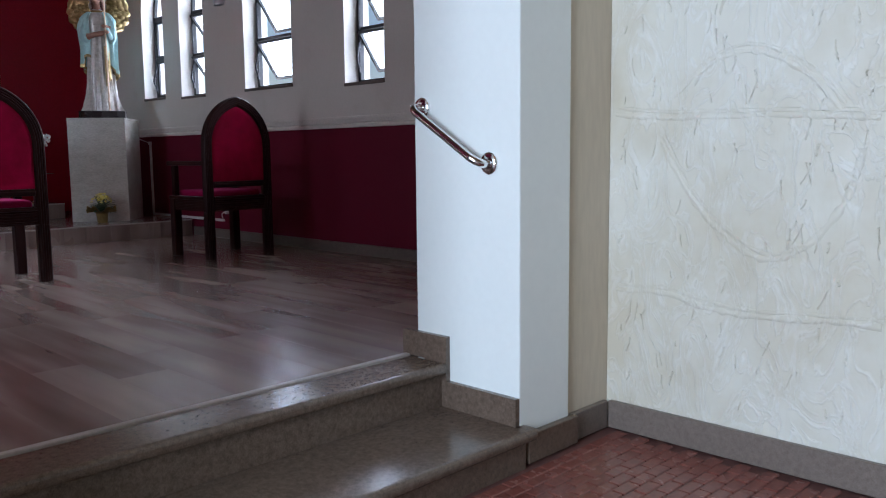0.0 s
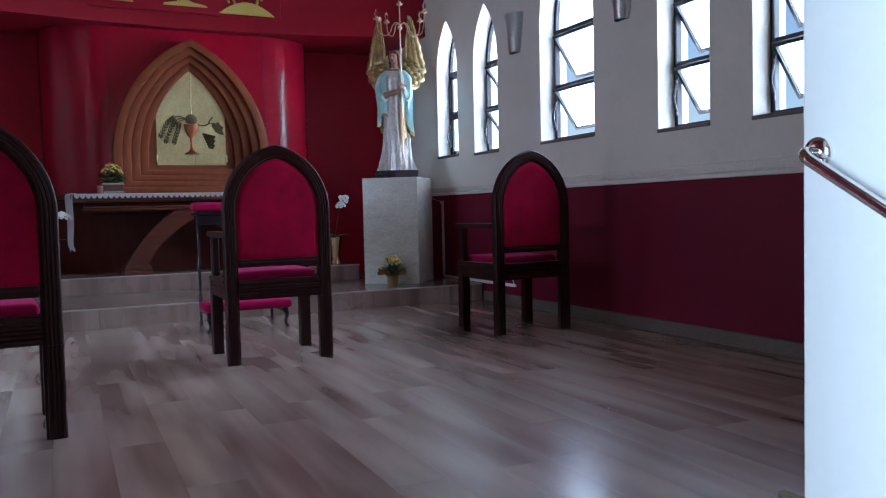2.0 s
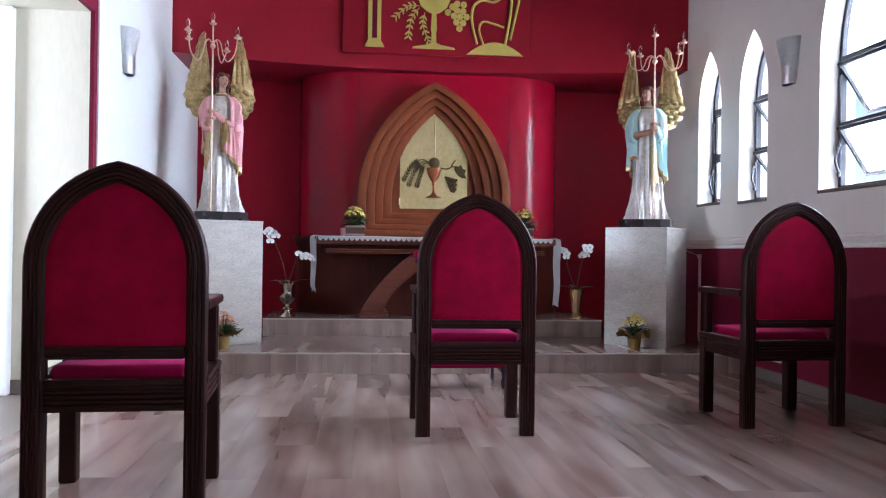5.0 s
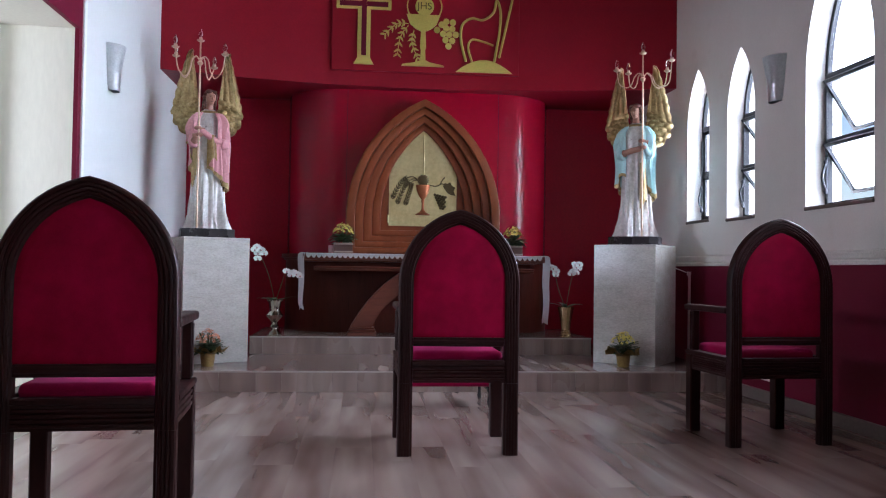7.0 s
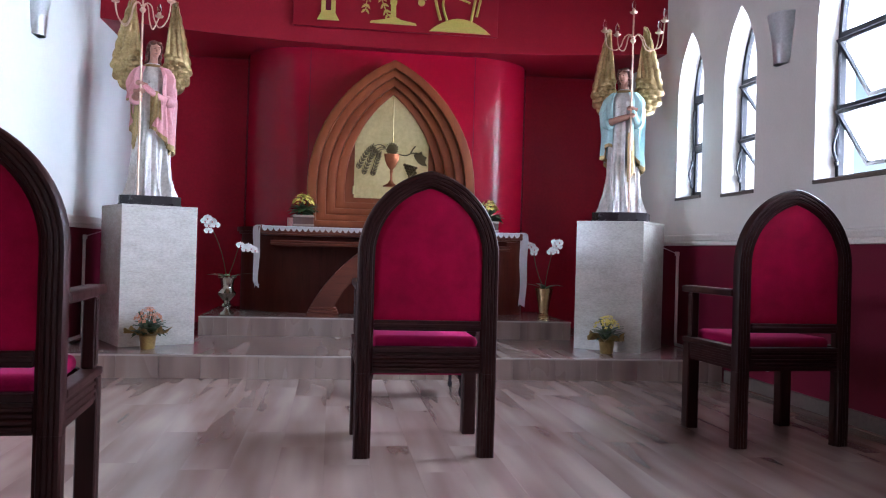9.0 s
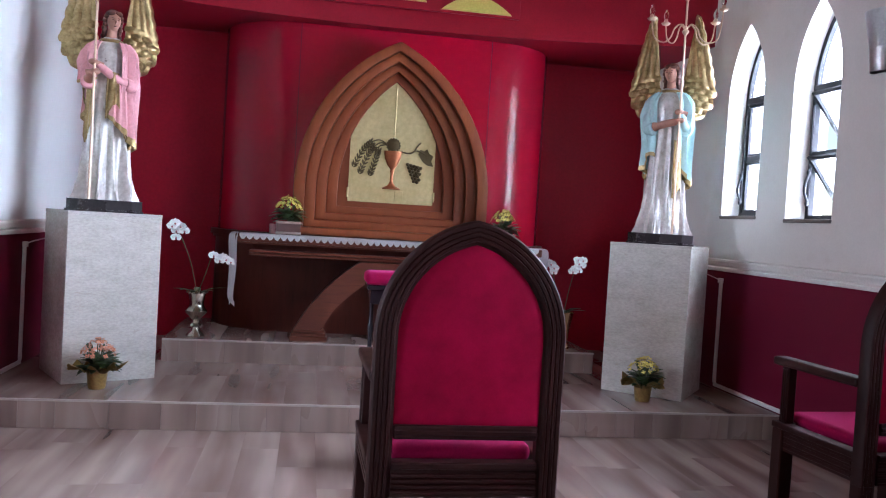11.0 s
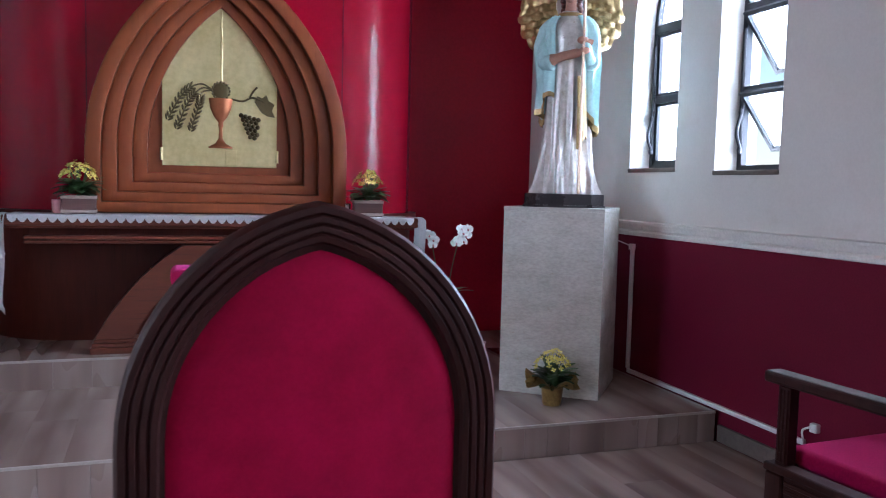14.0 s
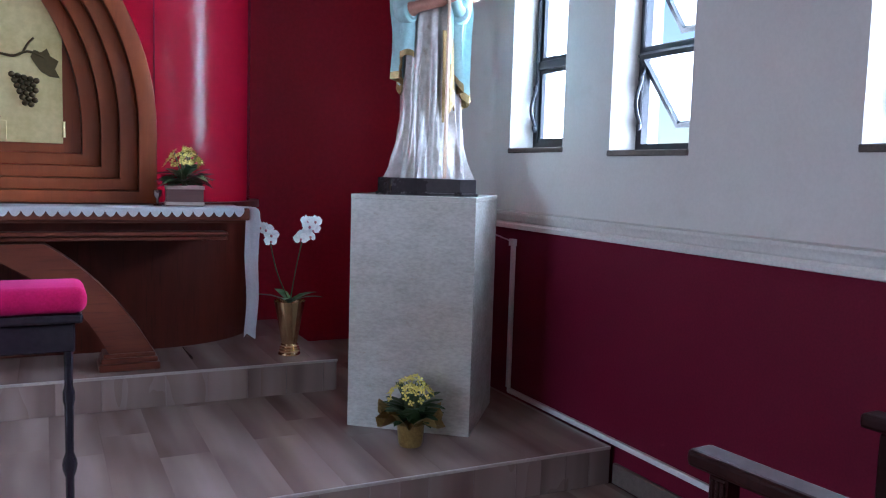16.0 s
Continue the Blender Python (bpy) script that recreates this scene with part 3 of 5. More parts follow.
prism(bm, [(1.77, -0.177), (2.25, -0.177), (2.25, -0.001), (2.372, -0.001), (2.372, 0.10), (2.13, 0.10), (2.13, -0.075), (1.785, -0.075), (1.785, -0.177)], 2.178, 2.2, "yz")
setting("stair_skirting", bm, "granite", "stepped brown granite skirting on the pier", "skirting")
# unseen added block, pier-shaped, that keeps nave light out of the sanctuary
setting("nave_light_block", boxed(WEST - 0.25, 0.15, 1.785, 2.31, -0.5, TOP, bev=0.006, seg=2), "white_wall", "white painted pier beside the steps", "pier")
nave_floor = setting("nave_floor", boxed(-4.2, 2.785, -7.0, 2.2, NAVE - 0.1, NAVE - 0.008), "grout", "red patterned ceramic tile floor of the nave", "floor")
setting("wall_nave_left_front", boxed(-4.2, WEST - 0.25, 2.15, 2.35, -0.5, TOP), "beige_wall", "beige painted wall of the nave", "wall")
bm = bmesh.new()
box(bm, -4.4, -4.2, -7.0, -0.65, -0.5, TOP)
box(bm, -4.4, -4.2, 1.4, 2.35, -0.5, TOP)
box(bm, -4.4, -4.2, -0.65, 1.4, -0.5, 0.2)
box(bm, -4.4, -4.2, -0.65, 1.4, 3.2, TOP)
setting("wall_nave_west", bm, "beige_wall", "beige nave wall with a wide opening", "wall")
bm = bmesh.new()
box(bm, -4.4, -1.2, -7.2, -7.0, -0.5, TOP)
box(bm, 1.2, 3.0, -7.2, -7.0, -0.5, TOP)
box(bm, -1.2, 1.2, -7.2, -7.0, 2.6, TOP)
setting("wall_nave_south", bm, "beige_wall", "beige nave wall with an open doorway", "wall")
setting("ceiling", boxed(-4.4, EAST + THICK, -7.2, BACK + 0.2, TOP, TOP + 0.2), "ceiling", "unseen board ceiling, dark to cut bounced light", "ceiling")
setting("ground", boxed(-300, 300, -300, 300, -0.9, -0.6), "outside", "pale ground outside", "ground")

# daylight through the openings
window_light("daylight_windows", (EAST + 1.0, 6.9, 2.2), (EAST, 6.85, 2.2), 7.6, 2.6, 2300, DAY, 130)
window_light("daylight_nave_west", (-4.25, 0.35, 1.7), (0, 0.45, 1.4), 1.9, 2.8, 900, (0.76, 0.88, 1.0))
window_light("daylight_nave_door", (0, -6.95, 1.2), (0, 0, 1.1), 2.3, 2.6, 25, DAY)
# fill lamp added to brighten the side room's north wall; no source is seen
window_light("side_room_fill", (-3.15, 5.45, 1.6), (-1.0, 6.8, 1.3), 1.5, 1.3, 140, DAY)

# ---- windows ----


def shadowless(ob):
    ob.visible_shadow = False
    return ob


def window_unit(index, y0, y1, sill, spring, apex, tilt):
    cx, a = (y0 + y1) / 2, (y1 - y0) / 2
    x0 = EAST + 0.14
    root = thing("window_%d" % index, pose(0, 0, 0), "pointed window with dark metal frame and %s" % ("tilted open sashes" if tilt else "closed sashes"), "window")
    root["kind"] = "structure"
    mid = sill + (spring - sill) * 0.5
    out = [(y0, sill)] + gothic(cx, a, spring, apex, 12) + [(y1, sill)]
    f = 0.034
    inn = [(y0 + f, sill + f)] + gothic(cx, a - f, spring, apex - 1.5 * f, 12) + [(y1 - f, sill + f)]
    part("window_frame", ring(bmesh.new(), out, inn, x0, x0 + 0.035, "yz"), "black_metal", root)
    for z, h in ((spring, 0.056), (mid, 0.046)):
        part("transom", boxed(x0 - 0.004, x0 + 0.04, y0 + f * 0.6, y1 - f * 0.6, z - h / 2, z + h / 2, bev=0.004), "black_metal", root)
    top = gothic(cx, a - f, spring, apex - 1.5 * f, 12)
    shadowless(part("pane", prism(bmesh.new(), [(y0 + f, spring + 0.025)] + top[1:-1] + [(y1 - f, spring + 0.025)], x0 + 0.015, x0 + 0.019, "yz"), "glass", root))
    for k, (z0, z1) in enumerate(((sill + f, mid - 0.018), (mid + 0.018, spring - 0.026))):
        w, h, b = y1 - y0 - 2 * f - 0.006, z1 - z0, 0.022
        bm = bmesh.new()
        ring(bm, [(-w / 2, -h), (-w / 2, 0), (w / 2, 0), (w / 2, -h)], [(-w / 2 + b, -h + b), (-w / 2 + b, -b), (w / 2 - b, -b), (w / 2 - b, -h + b)], 0.0, 0.022, "yz")
        sash = part("sash", bm, "black_metal", root)
        sash.matrix_basis = Matrix.Translation((x0 - (0.04 if tilt else -0.006), cx, z1)) @ Euler((0, radians(-tilt), 0)).to_matrix().to_4x4()
        shadowless(part("pane", boxed(0.009, 0.012, -w / 2 + b, w / 2 - b, -h + b, -b), "glass", sash))
    # lever latch and its rod on the far jamb
    bm = tube(bmesh.new(), bend([(x0 - 0.02, y1 - 0.045, sill + 0.12), (x0 - 0.05, y1 - 0.05, sill + 0.2), (x0 - 0.02, y1 - 0.04, sill + 0.3), (x0, y1 - 0.04, sill + 0.36)], 5), 0.009, 8)
    tube(bm, [(x0 - 0.008, y1 - 0.03, sill + 0.1), (x0 - 0.008, y1 - 0.03, spring - 0.1)], 0.009, 6)
    for z in (sill + 0.11, sill + 0.31):
        ball(bm, (x0 - 0.02, y1 - 0.04, z), 0.014, 0.012, 0.02, 8, 6)
    part("latch", bm, "black_metal", root)
    part("window_sill", boxed(EAST - 0.012, x0, y0 - 0.004, y1 + 0.004, sill - 0.022, sill + 0.003, bev=0.004), "dark_base", root, "dark stone sill")


for i, w in enumerate(WINDOWS):
    window_unit(i + 1, *w)

# ---- chairs ----


def chair(m):
    """An altar armchair: pointed reeded back, velvet both sides; its back's outer face is at y = 0, its front looks to +y."""
    root = thing("armchair", m, "dark-stained wooden armchair with pointed reeded back and crimson velvet", "chair", "altar armchairs")
    A, SP, AP = 0.312, 0.885, 1.262
    reed = [(0.0, 0.008), (0.006, 0.0), (0.016, 0.0), (0.0195, 0.0035), (0.023, 0.0), (0.031, 0.0), (0.0345, 0.0035), (0.038, 0.0), (0.046, 0.0),
            (0.0495, 0.0035), (0.053, 0.0), (0.062, 0.002), (0.066, 0.010), (0.076, 0.014), (0.076, 0.05), (0.0, 0.05)]
    arch = gothic(0.0, A, SP, AP, 14)
    part("back_frame", sweep(bmesh.new(), [(-A, 0.37)] + arch + [(A, 0.37)], reed), "chair_wood", root, smooth=True)
    for s in (-1, 1):
        bm = sweep(bmesh.new(), [(-A, 0.0), (-A, 0.3695)], [(u, d) for u, d in reed[:-1]] + [(0.0, 0.05)])
        if s > 0:
            for v in bm.verts:
                v.co.x = -v.co.x
        part("leg", bm, "chair_wood", root)
    # backrest: a padded panel seen from behind and from the front
    ai, zi = A - 0.066, 0.600
    inner = [(-ai, zi)] + gothic(0.0, ai, SP, AP - 0.074, 12) + [(ai, zi)]
    bm = bmesh.new()
    cz = 0.88
    for d0, d1 in ((0.017, 0.006), (0.04, 0.062)):
        loops = []
        for k in range(6):
            f = k / 5
            sc = 1.0 - 0.16 * f
            loops.append([bm.verts.new((x * sc, d0 + (d1 - d0) * math.sin(f * math.pi / 2), cz + (z - cz) * sc)) for x, z in inner])
        n = len(inner)
        for a, b in zip(loops, loops[1:]):
            for i in range(n):
                bm.faces.new((a[i], a[(i + 1) % n], b[(i + 1) % n], b[i]))
        bm.faces.new(loops[-1])
    part("backrest", bm, "velvet", root, "crimson velvet upholstered back panel", smooth=True)
    bm = boxed(-A + 0.076, A - 0.076, 0.004, 0.044, 0.558, 0.604, bev=0.006, seg=2)
    box(bm, -A + 0.076, A - 0.076, 0.0, 0.010, 0.572, 0.590, bev=0.004)
    part("back_rail", bm, "chair_wood", root)
    edge_ = [(0.004, 0.373)] + [(d, z + h) for z in (0.383, 0.401, 0.419, 0.437) for d, h in ((0.004, 0.0), (0.0, 0.003), (0.0, 0.011), (0.006, 0.014))] + [(0.006, 0.462), (-0.004, 0.466), (-0.004, 0.482), (0.0, 0.487), (0.045, 0.487), (0.045, 0.373)]
    part("rear_rail", prism(bmesh.new(), edge_, -A + 0.076, A - 0.076, "yz"), "chair_wood", root)
    for s in (-1, 1):
        bm = boxed(min(s * 0.262, s * 0.302), max(s * 0.262, s * 0.302), 0.05, 0.458, 0.375, 0.462)
        box(bm, min(s * 0.255, s * 0.315), max(s * 0.255, s * 0.315), 0.051, 0.53, 0.463, 0.489, bev=0.006, seg=2)
        for z in (0.388, 0.412, 0.436):
            box(bm, min(s * 0.302, s * 0.308), max(s * 0.302, s * 0.308), 0.06, 0.455, z, z + 0.014, bev=0.002)
        part("side_rail", bm, "chair_wood", root)
        bm = boxed(min(s * 0.245, s * 0.312), max(s * 0.245, s * 0.312), 0.46, 0.525, 0.0, 0.462, bev=0.005)
        for k in range(3):
            c = s * (0.2615 + 0.017 * k)
            box(bm, c - 0.005, c + 0.005, 0.522, 0.529, 0.02, 0.45, bev=0.002)
        part("leg", bm, "chair_wood", root)
        bm = boxed(min(s * 0.258, s * 0.302), max(s * 0.258, s * 0.302), 0.455, 0.5, 0.489, 0.728, bev=0.005)
        for k in range(3):
            y = 0.4625 + 0.0125 * k
            box(bm, min(s * 0.300, s * 0.3055), max(s * 0.300, s * 0.3055), y - 0.004, y + 0.004, 0.50, 0.718, bev=0.0015)
        part("arm_post", bm, "chair_wood", root)
        bm = boxed(min(s * 0.248, s * 0.318), max(s * 0.248, s * 0.318), 0.05, 0.545, 0.729, 0.765, bev=0.011, seg=3)
        part("armrest", bm, "chair_wood", root)
    part("front_rail", boxed(-0.245, 0.245, 0.475, 0.515, 0.375, 0.487, bev=0.004), "chair_wood", root)
    bm = boxed(-0.236, 0.236, 0.055, 0.525, 0.470, 0.532, bev=0.028, seg=4)
    part("seat", bm, "velvet_pink", root, "magenta velvet seat cushion", smooth=True)
    return root


first = chair(pose(1.645, 5.50, 0, 0, 0, 0.5))
copy_thing(first, pose(0.186, 4.305, 0, 0, 0, 4.0))
copy_thing(first, pose(3.468, 5.655, 0, 0, 0, 4.0))


def kneeler(m):
    root = thing("kneeler", m, "slender dark prayer kneeler with magenta velvet pads", "kneeler")
    w = 0.325
    part("arm_pad", boxed(-w, w, -0.11, 0.11, 0.895, 0.965, bev=0.028, seg=4), "velvet_pink", root, "magenta velvet arm pad", smooth=True)
    bm = boxed(-w + 0.01, w - 0.01, -0.10, 0.10, 0.868, 0.894, bev=0.008, seg=2)
    box(bm, -w + 0.03, w - 0.03, -0.085, 0.085, 0.79, 0.867, bev=0.004)
    part("book_box", bm, "ebony", root, "black lacquered book box")
    prof = [(0.013, 0.0), (0.016, 0.02), (0.011, 0.04), (0.012, 0.20), (0.017, 0.215), (0.017, 0.24), (0.011, 0.255), (0.0115, 0.42), (0.018, 0.44), (0.02, 0.455),
            (0.018, 0.47), (0.011, 0.49), (0.012, 0.62), (0.016, 0.64), (0.016, 0.66), (0.011, 0.68), (0.012, 0.79)]
    for s in (-1, 1):
        part("post", lathe(bmesh.new(), prof, 12, s * (w - 0.045), 0.0), "ebony", root, smooth=True)
        bm = boxed(min(s * (w - 0.032), s * (w - 0.058)), max(s * (w - 0.032), s * (w - 0.058)), -0.43, -0.018, 0.115, 0.148, bev=0.004)
        part("side_bar", bm, "ebony", root)
        leg = bend([(s * (w - 0.045), -0.44, 0.148), (s * (w - 0.035), -0.455, 0.09), (s * (w - 0.045), -0.445, 0.04), (s * (w - 0.03), -0.46, 0.0)], 5)
        part("leg", tube(bmesh.new(), leg, [0.018, 0.02, 0.02, 0.018, 0.016, 0.015, 0.014, 0.013, 0.012, 0.012, 0.012, 0.012, 0.013, 0.014, 0.015, 0.016], 8), "ebony", root, smooth=True)
    bm = boxed(-w, w, -0.50, -0.22, 0.149, 0.216, bev=0.026, seg=4)
    part("knee_pad", bm, "velvet_pink", root, "magenta velvet knee pad", smooth=True)
    return root


kneeler(pose(1.755, 7.40, 0, 0, 0, 0))

# ---- altar ----


def altar():
    root = thing("altar", pose(MID + 0.01, 0, 0.32), "dark mahogany altar table with an arched front brace", "altar")
    bm = boxed(-1.15, 1.15, 9.0, 9.40, 0.708, 0.768, bev=0.008, seg=2)
    box(bm, -1.13, 1.13, 9.02, 9.40, 0.694, 0.707, bev=0.003)
    part("altar_top", bm, "altar_wood", root)
    part("apron", boxed(-1.03, 1.03, 9.12, 9.40, 0.60, 0.693), "altar_dark", root)
    for z, y in ((0.609, 9.05), (0.632, 9.035)):
        part("moulding", boxed(-1.05, 1.05, y, 9.119, z, z + 0.019, bev=0.005, seg=2), "altar_wood", root)
    # splayed brace that meets in a point, on two stepped feet
    outer = [(p.x, p.z) for p in bend([(-0.70, 0, 0.08), (-0.62, 0, 0.215), (-0.497, 0, 0.374), (-0.36, 0, 0.508), (-0.235, 0, 0.599)], 4)]
    inner = [(p.x, p.z) for p in bend([(-0.50, 0, 0.08), (-0.44, 0, 0.19), (-0.372, 0, 0.278), (-0.18, 0, 0.446), (0.0, 0, 0.55)], 4)]
    outer, inner = outer + [(-x, z) for x, z in outer[::-1]], inner + [(-x, z) for x, z in inner[::-1]]
    inner[len(inner) // 2] = (0.002, 0.5502)
    part("brace", ring(bmesh.new(), outer, inner, 9.02, 9.14, "xz", closed=False), "altar_wood", root, "curved mahogany brace")
    for s in (-1, 1):
        c = s * 0.59
        bm = boxed(c - 0.135, c + 0.135, 8.985, 9.17, 0.0, 0.035, bev=0.004)
        box(bm, c - 0.125, c + 0.125, 8.995, 9.16, 0.036, 0.06, bev=0.004)
        box(bm, c - 0.115, c + 0.115, 9.005, 9.15, 0.061, 0.08, bev=0.004)
        part("foot", bm, "altar_wood", root)
    return root


altar()

# reredos: nested pointed wood frames round the tabernacle door
reredos = thing("reredos", pose(MID, 0, 1.098), "stepped pointed frame of reddish brown veneer", "reredos")
SPR = 0.355
levels = 5
for k in range(levels):
    i0, i1 = 0.083 * k + (0.003 if k else 0.0), 0.083 * (k + 1)
    t0, t1 = 1.515 - 0.0725 * k - (0.003 if k else 0.0), 1.515 - 0.0725 * (k + 1)
    b0, b1 = 0.058 * k + (0.003 if k else 0.0), 0.058 * (k + 1)
    y = 9.21 + 0.038 * k
    out = [(-0.75 + i0, b0)] + gothic(0.0, 0.75 - i0, SPR, t0, 16) + [(0.75 - i0, b0)]
    inn = [(-0.75 + i1, b1)] + gothic(0.0, 0.75 - i1, SPR, t1, 16) + [(0.75 - i1, b1)]
    if k < levels - 1:
        part("frame_step", softened(ring(bmesh.new(), out, inn, y, 9.449, "xz"), 0.004), "reredos", reredos, smooth=True)
    else:
        part("inner_panel", prism(bmesh.new(), out, y, 9.449, "xz"), "reredos", reredos)

tab = thing("tabernacle_door", pose(MID, 9.352, 1.377), "hammered brass tabernacle door with chalice, wheat and grape relief", "tabernacle")
half = [(p.x, p.z) for p in bend([(-0.335, 0, 0.60), (-0.298, 0, 0.695), (-0.245, 0, 0.793), (-0.155, 0, 0.873), (-0.08, 0, 0.918), (0.0, 0, 0.957)], 4)]
door = [(-0.335, 0.0)] + half + [(-x, z) for x, z in half[-2::-1]] + [(0.335, 0.0)]
part("door_panel", prism(bmesh.new(), door, 0.0, 0.011, "xz"), "brass", tab)
rim = [(x * 0.972, 0.012 + z * 0.975) for x, z in door]
part("door_rim", ring(bmesh.new(), door, rim, -0.006, -0.0005, "xz"), "brass", tab)
part("centre_seam", tube(bmesh.new(), [(0.005, -0.002, 0.93), (0.005, -0.002, 0.46)], 0.006, 8), "brass", tab)
cup = [(0.07, 0.0), (0.072, 0.008), (0.03, 0.03), (0.012, 0.06), (0.010, 0.12), (0.016, 0.14), (0.012, 0.155), (0.04, 0.19), (0.062, 0.24), (0.07, 0.29), (0.07, 0.30)]
part("chalice", lathe(bmesh.new(), [(r, z + 0.11) for r, z in cup], 20, 0.0, 0.0, 1.0, 0.45), "copper", tab, smooth=True)
bm = ball(bmesh.new(), (0, -0.004, 0.455), 0.055, 0.014, 0.055, 18, 10)
for k in range(16):
    a = 2 * math.pi * k / 16
    ball(bm, (0.052 * math.cos(a), -0.012, 0.455 + 0.052 * math.sin(a)), 0.008, 0.006, 0.008, 6, 4)
part("host", bm, "brass_dark", tab, smooth=True)
for ox, oz, ex, ez in ((-0.01, 0.50, -0.30, 0.28), (0.0, 0.475, -0.25, 0.23), (0.0, 0.45, -0.17, 0.22)):
    pts = bend([(-0.05, -0.004, 0.43 + oz * 0.06), (-0.11 + ox, -0.008, oz - 0.01), (ex * 0.72, -0.008, (oz + ez) / 2 + 0.04), (ex, -0.006, ez)], 6)
    bm = tube(bmesh.new(), pts, 0.005, 6)
    for i in range(9, len(pts)):
        p, d = pts[i], (pts[i] - pts[i - 1]).normalized()
        for s in (-1, 1):
            rot = Matrix.Rotation(math.atan2(-d.z, d.x) + s * 0.6, 3, "Y")
            side = Vector((-d.z, 0, d.x)) * (s * 0.014)
            ball(bm, p + side + Vector((0, -0.006, 0)), 0.020, 0.007, 0.007, 8, 5, 0, rot)
    part("wheat_ear", bm, "brass_dark", tab, smooth=True)
bm = bmesh.new()
for r in range(6):
    for c in range(5 - (r + 1) // 2):
        ball(bm, (0.12 + 0.026 * c + 0.011 * r, -0.008, 0.315 - 0.026 * r - 0.006 * c), 0.0145, 0.012, 0.0145, 8, 6)
part("grape_bunch", bm, "brass_dark", tab, smooth=True)
bm = tube(bmesh.new(), bend([(0.06, -0.004, 0.41), (0.13, -0.01, 0.40), (0.19, -0.008, 0.425), (0.26, -0.006, 0.40)], 5), 0.006, 6)
tube(bm, bend([(0.17, -0.006, 0.42), (0.19, -0.006, 0.46), (0.215, -0.006, 0.49)], 4), 0.006, 6)
part("vine", bm, "brass_dark", tab, smooth=True)
leafpts = [(0.20, 0.40), (0.215, 0.435), (0.245, 0.425), (0.27, 0.445), (0.285, 0.41), (0.32, 0.39), (0.305, 0.35), (0.325, 0.31), (0.28, 0.315), (0.245, 0.335), (0.225, 0.36)]
part("vine_leaf", prism(bmesh.new(), leafpts, -0.009, -0.0005, "xz"), "brass_dark", tab)
part("lock_plate", boxed(0.03, 0.095, -0.006, -0.0005, 0.004, 0.10, bev=0.002), "brass", tab)
for s in (-1, 1):
    for z in (0.03, 0.55):
        part("hinge", tube(bmesh.new(), [(s * 0.339, -0.006, z), (s * 0.339, -0.006, z + 0.075)], 0.008, 8), "brass", tab)

# lace runner with a scalloped front edge and two hanging ends
runner = thing("lace_runner", pose(MID + 0.01, 0, 1.088), "white lace altar runner with scalloped edge", "altar cloth")
bm = bmesh.new()
nt_, half, L0 = 46, 1.12, 1.12
rows_front = []
N = nt_ * 8
prev = None
for i in range(N + 1):
    x = -L0 + 2 * L0 * i / N
    ph = (i % 8) / 8
    drop = 0.016 + 0.026 * math.sin(math.pi * ph) ** 0.8
    wob = 0.002 * noise.noise((x * 6, 0, 0))
    col = [bm.verts.new((x, 9.20, 0.004)), bm.verts.new((x, 9.03, 0.004 + wob)), bm.verts.new((x, 9.000, 0.0035)), bm.verts.new((x, 8.994, -0.002)), bm.verts.new((x, 8.993 + 2 * wob, -drop))]
    if prev:
        for a in range(4):
            bm.faces.new((prev[a], prev[a + 1], col[a + 1], col[a]))
    prev = col
bmesh.ops.solidify(bm, geom=bm.faces[:], thickness=0.0018)
part("runner_top", bm, "lace", runner, smooth=True)
for s, low in ((-1, 0.50), (1, 0.62)):
    bm = bmesh.new()
    pts = bend([(s * 1.10, 9.03, 0.006), (s * 1.152, 9.02, 0.004), (s * 1.166, 9.012, -0.05), (s * 1.158, 9.005, -0.25), (s * 1.164, 9.0, -0.45), (s * 1.15, 8.995, -low)], 8)
    prev = None
    for i, p in enumerate(pts):
        f = i / (len(pts) - 1)
        tw = 0.25 + 0.55 * min(1, f * 3) + 0.2 * math.sin(5 * f)
        d = Vector((math.sin(tw), -math.cos(tw) if s < 0 else -math.cos(tw), 0)) * 0.038
        end = -0.03 if i == len(pts) - 1 else 0.0
        col = [bm.verts.new(p - d + Vector((0, 0, end * (1 - k)))) if k == 0 else bm.verts.new(p - d + d * (2 * k / 4) + Vector((0, 0.004 * math.sin(2.2 * k + 3 * f), end * k / 4))) for k in range(5)]
        if prev:
            for a in range(4):
                bm.faces.new((prev[a], prev[a + 1], col[a + 1], col[a]))
        prev = col
    bmesh.ops.solidify(bm, geom=bm.faces[:], thickness=0.0018)
    part("hanging_end", bm, "lace", runner, smooth=True)

# ---- wall sign over the altar ----
SY = 9.232
sign = thing("wall_sign", pose(0, SY, 0), "red panel with gold cross, chalice, grapes and mound", "wall sign")
part("backing_panel", boxed(0.82, 2.66, 0.0, 0.022, 2.875, 4.2, bev=0.003), "red_matte", sign)
G = "gold_paint"
bm = bmesh.new()
prism(bm, [(1.065, 3.0), (1.065, 3.475), (0.86, 3.475), (0.86, 3.575), (1.065, 3.575), (1.065, 3.80), (1.19, 3.80), (1.19, 3.575), (1.39, 3.575), (1.39, 3.475), (1.19, 3.475), (1.19, 3.0)], -0.016, -0.0005, "xz")
prism(bm, [(1.03, 2.935), (1.065, 2.999), (1.19, 2.999), (1.225, 2.935)], -0.016, -0.0005, "xz")
cross = part("cross", bm, G, sign, "gold board cross")
bm = boxed(1.103, 1.152, -0.0185, -0.0165, 3.02, 3.77)
box(bm, 0.89, 1.102, -0.0185, -0.0165, 3.50, 3.55)
box(bm, 1.153, 1.36, -0.0185, -0.0165, 3.50, 3.55)
part("cross_inlay", bm, "maroon", cross)
C = 1.705
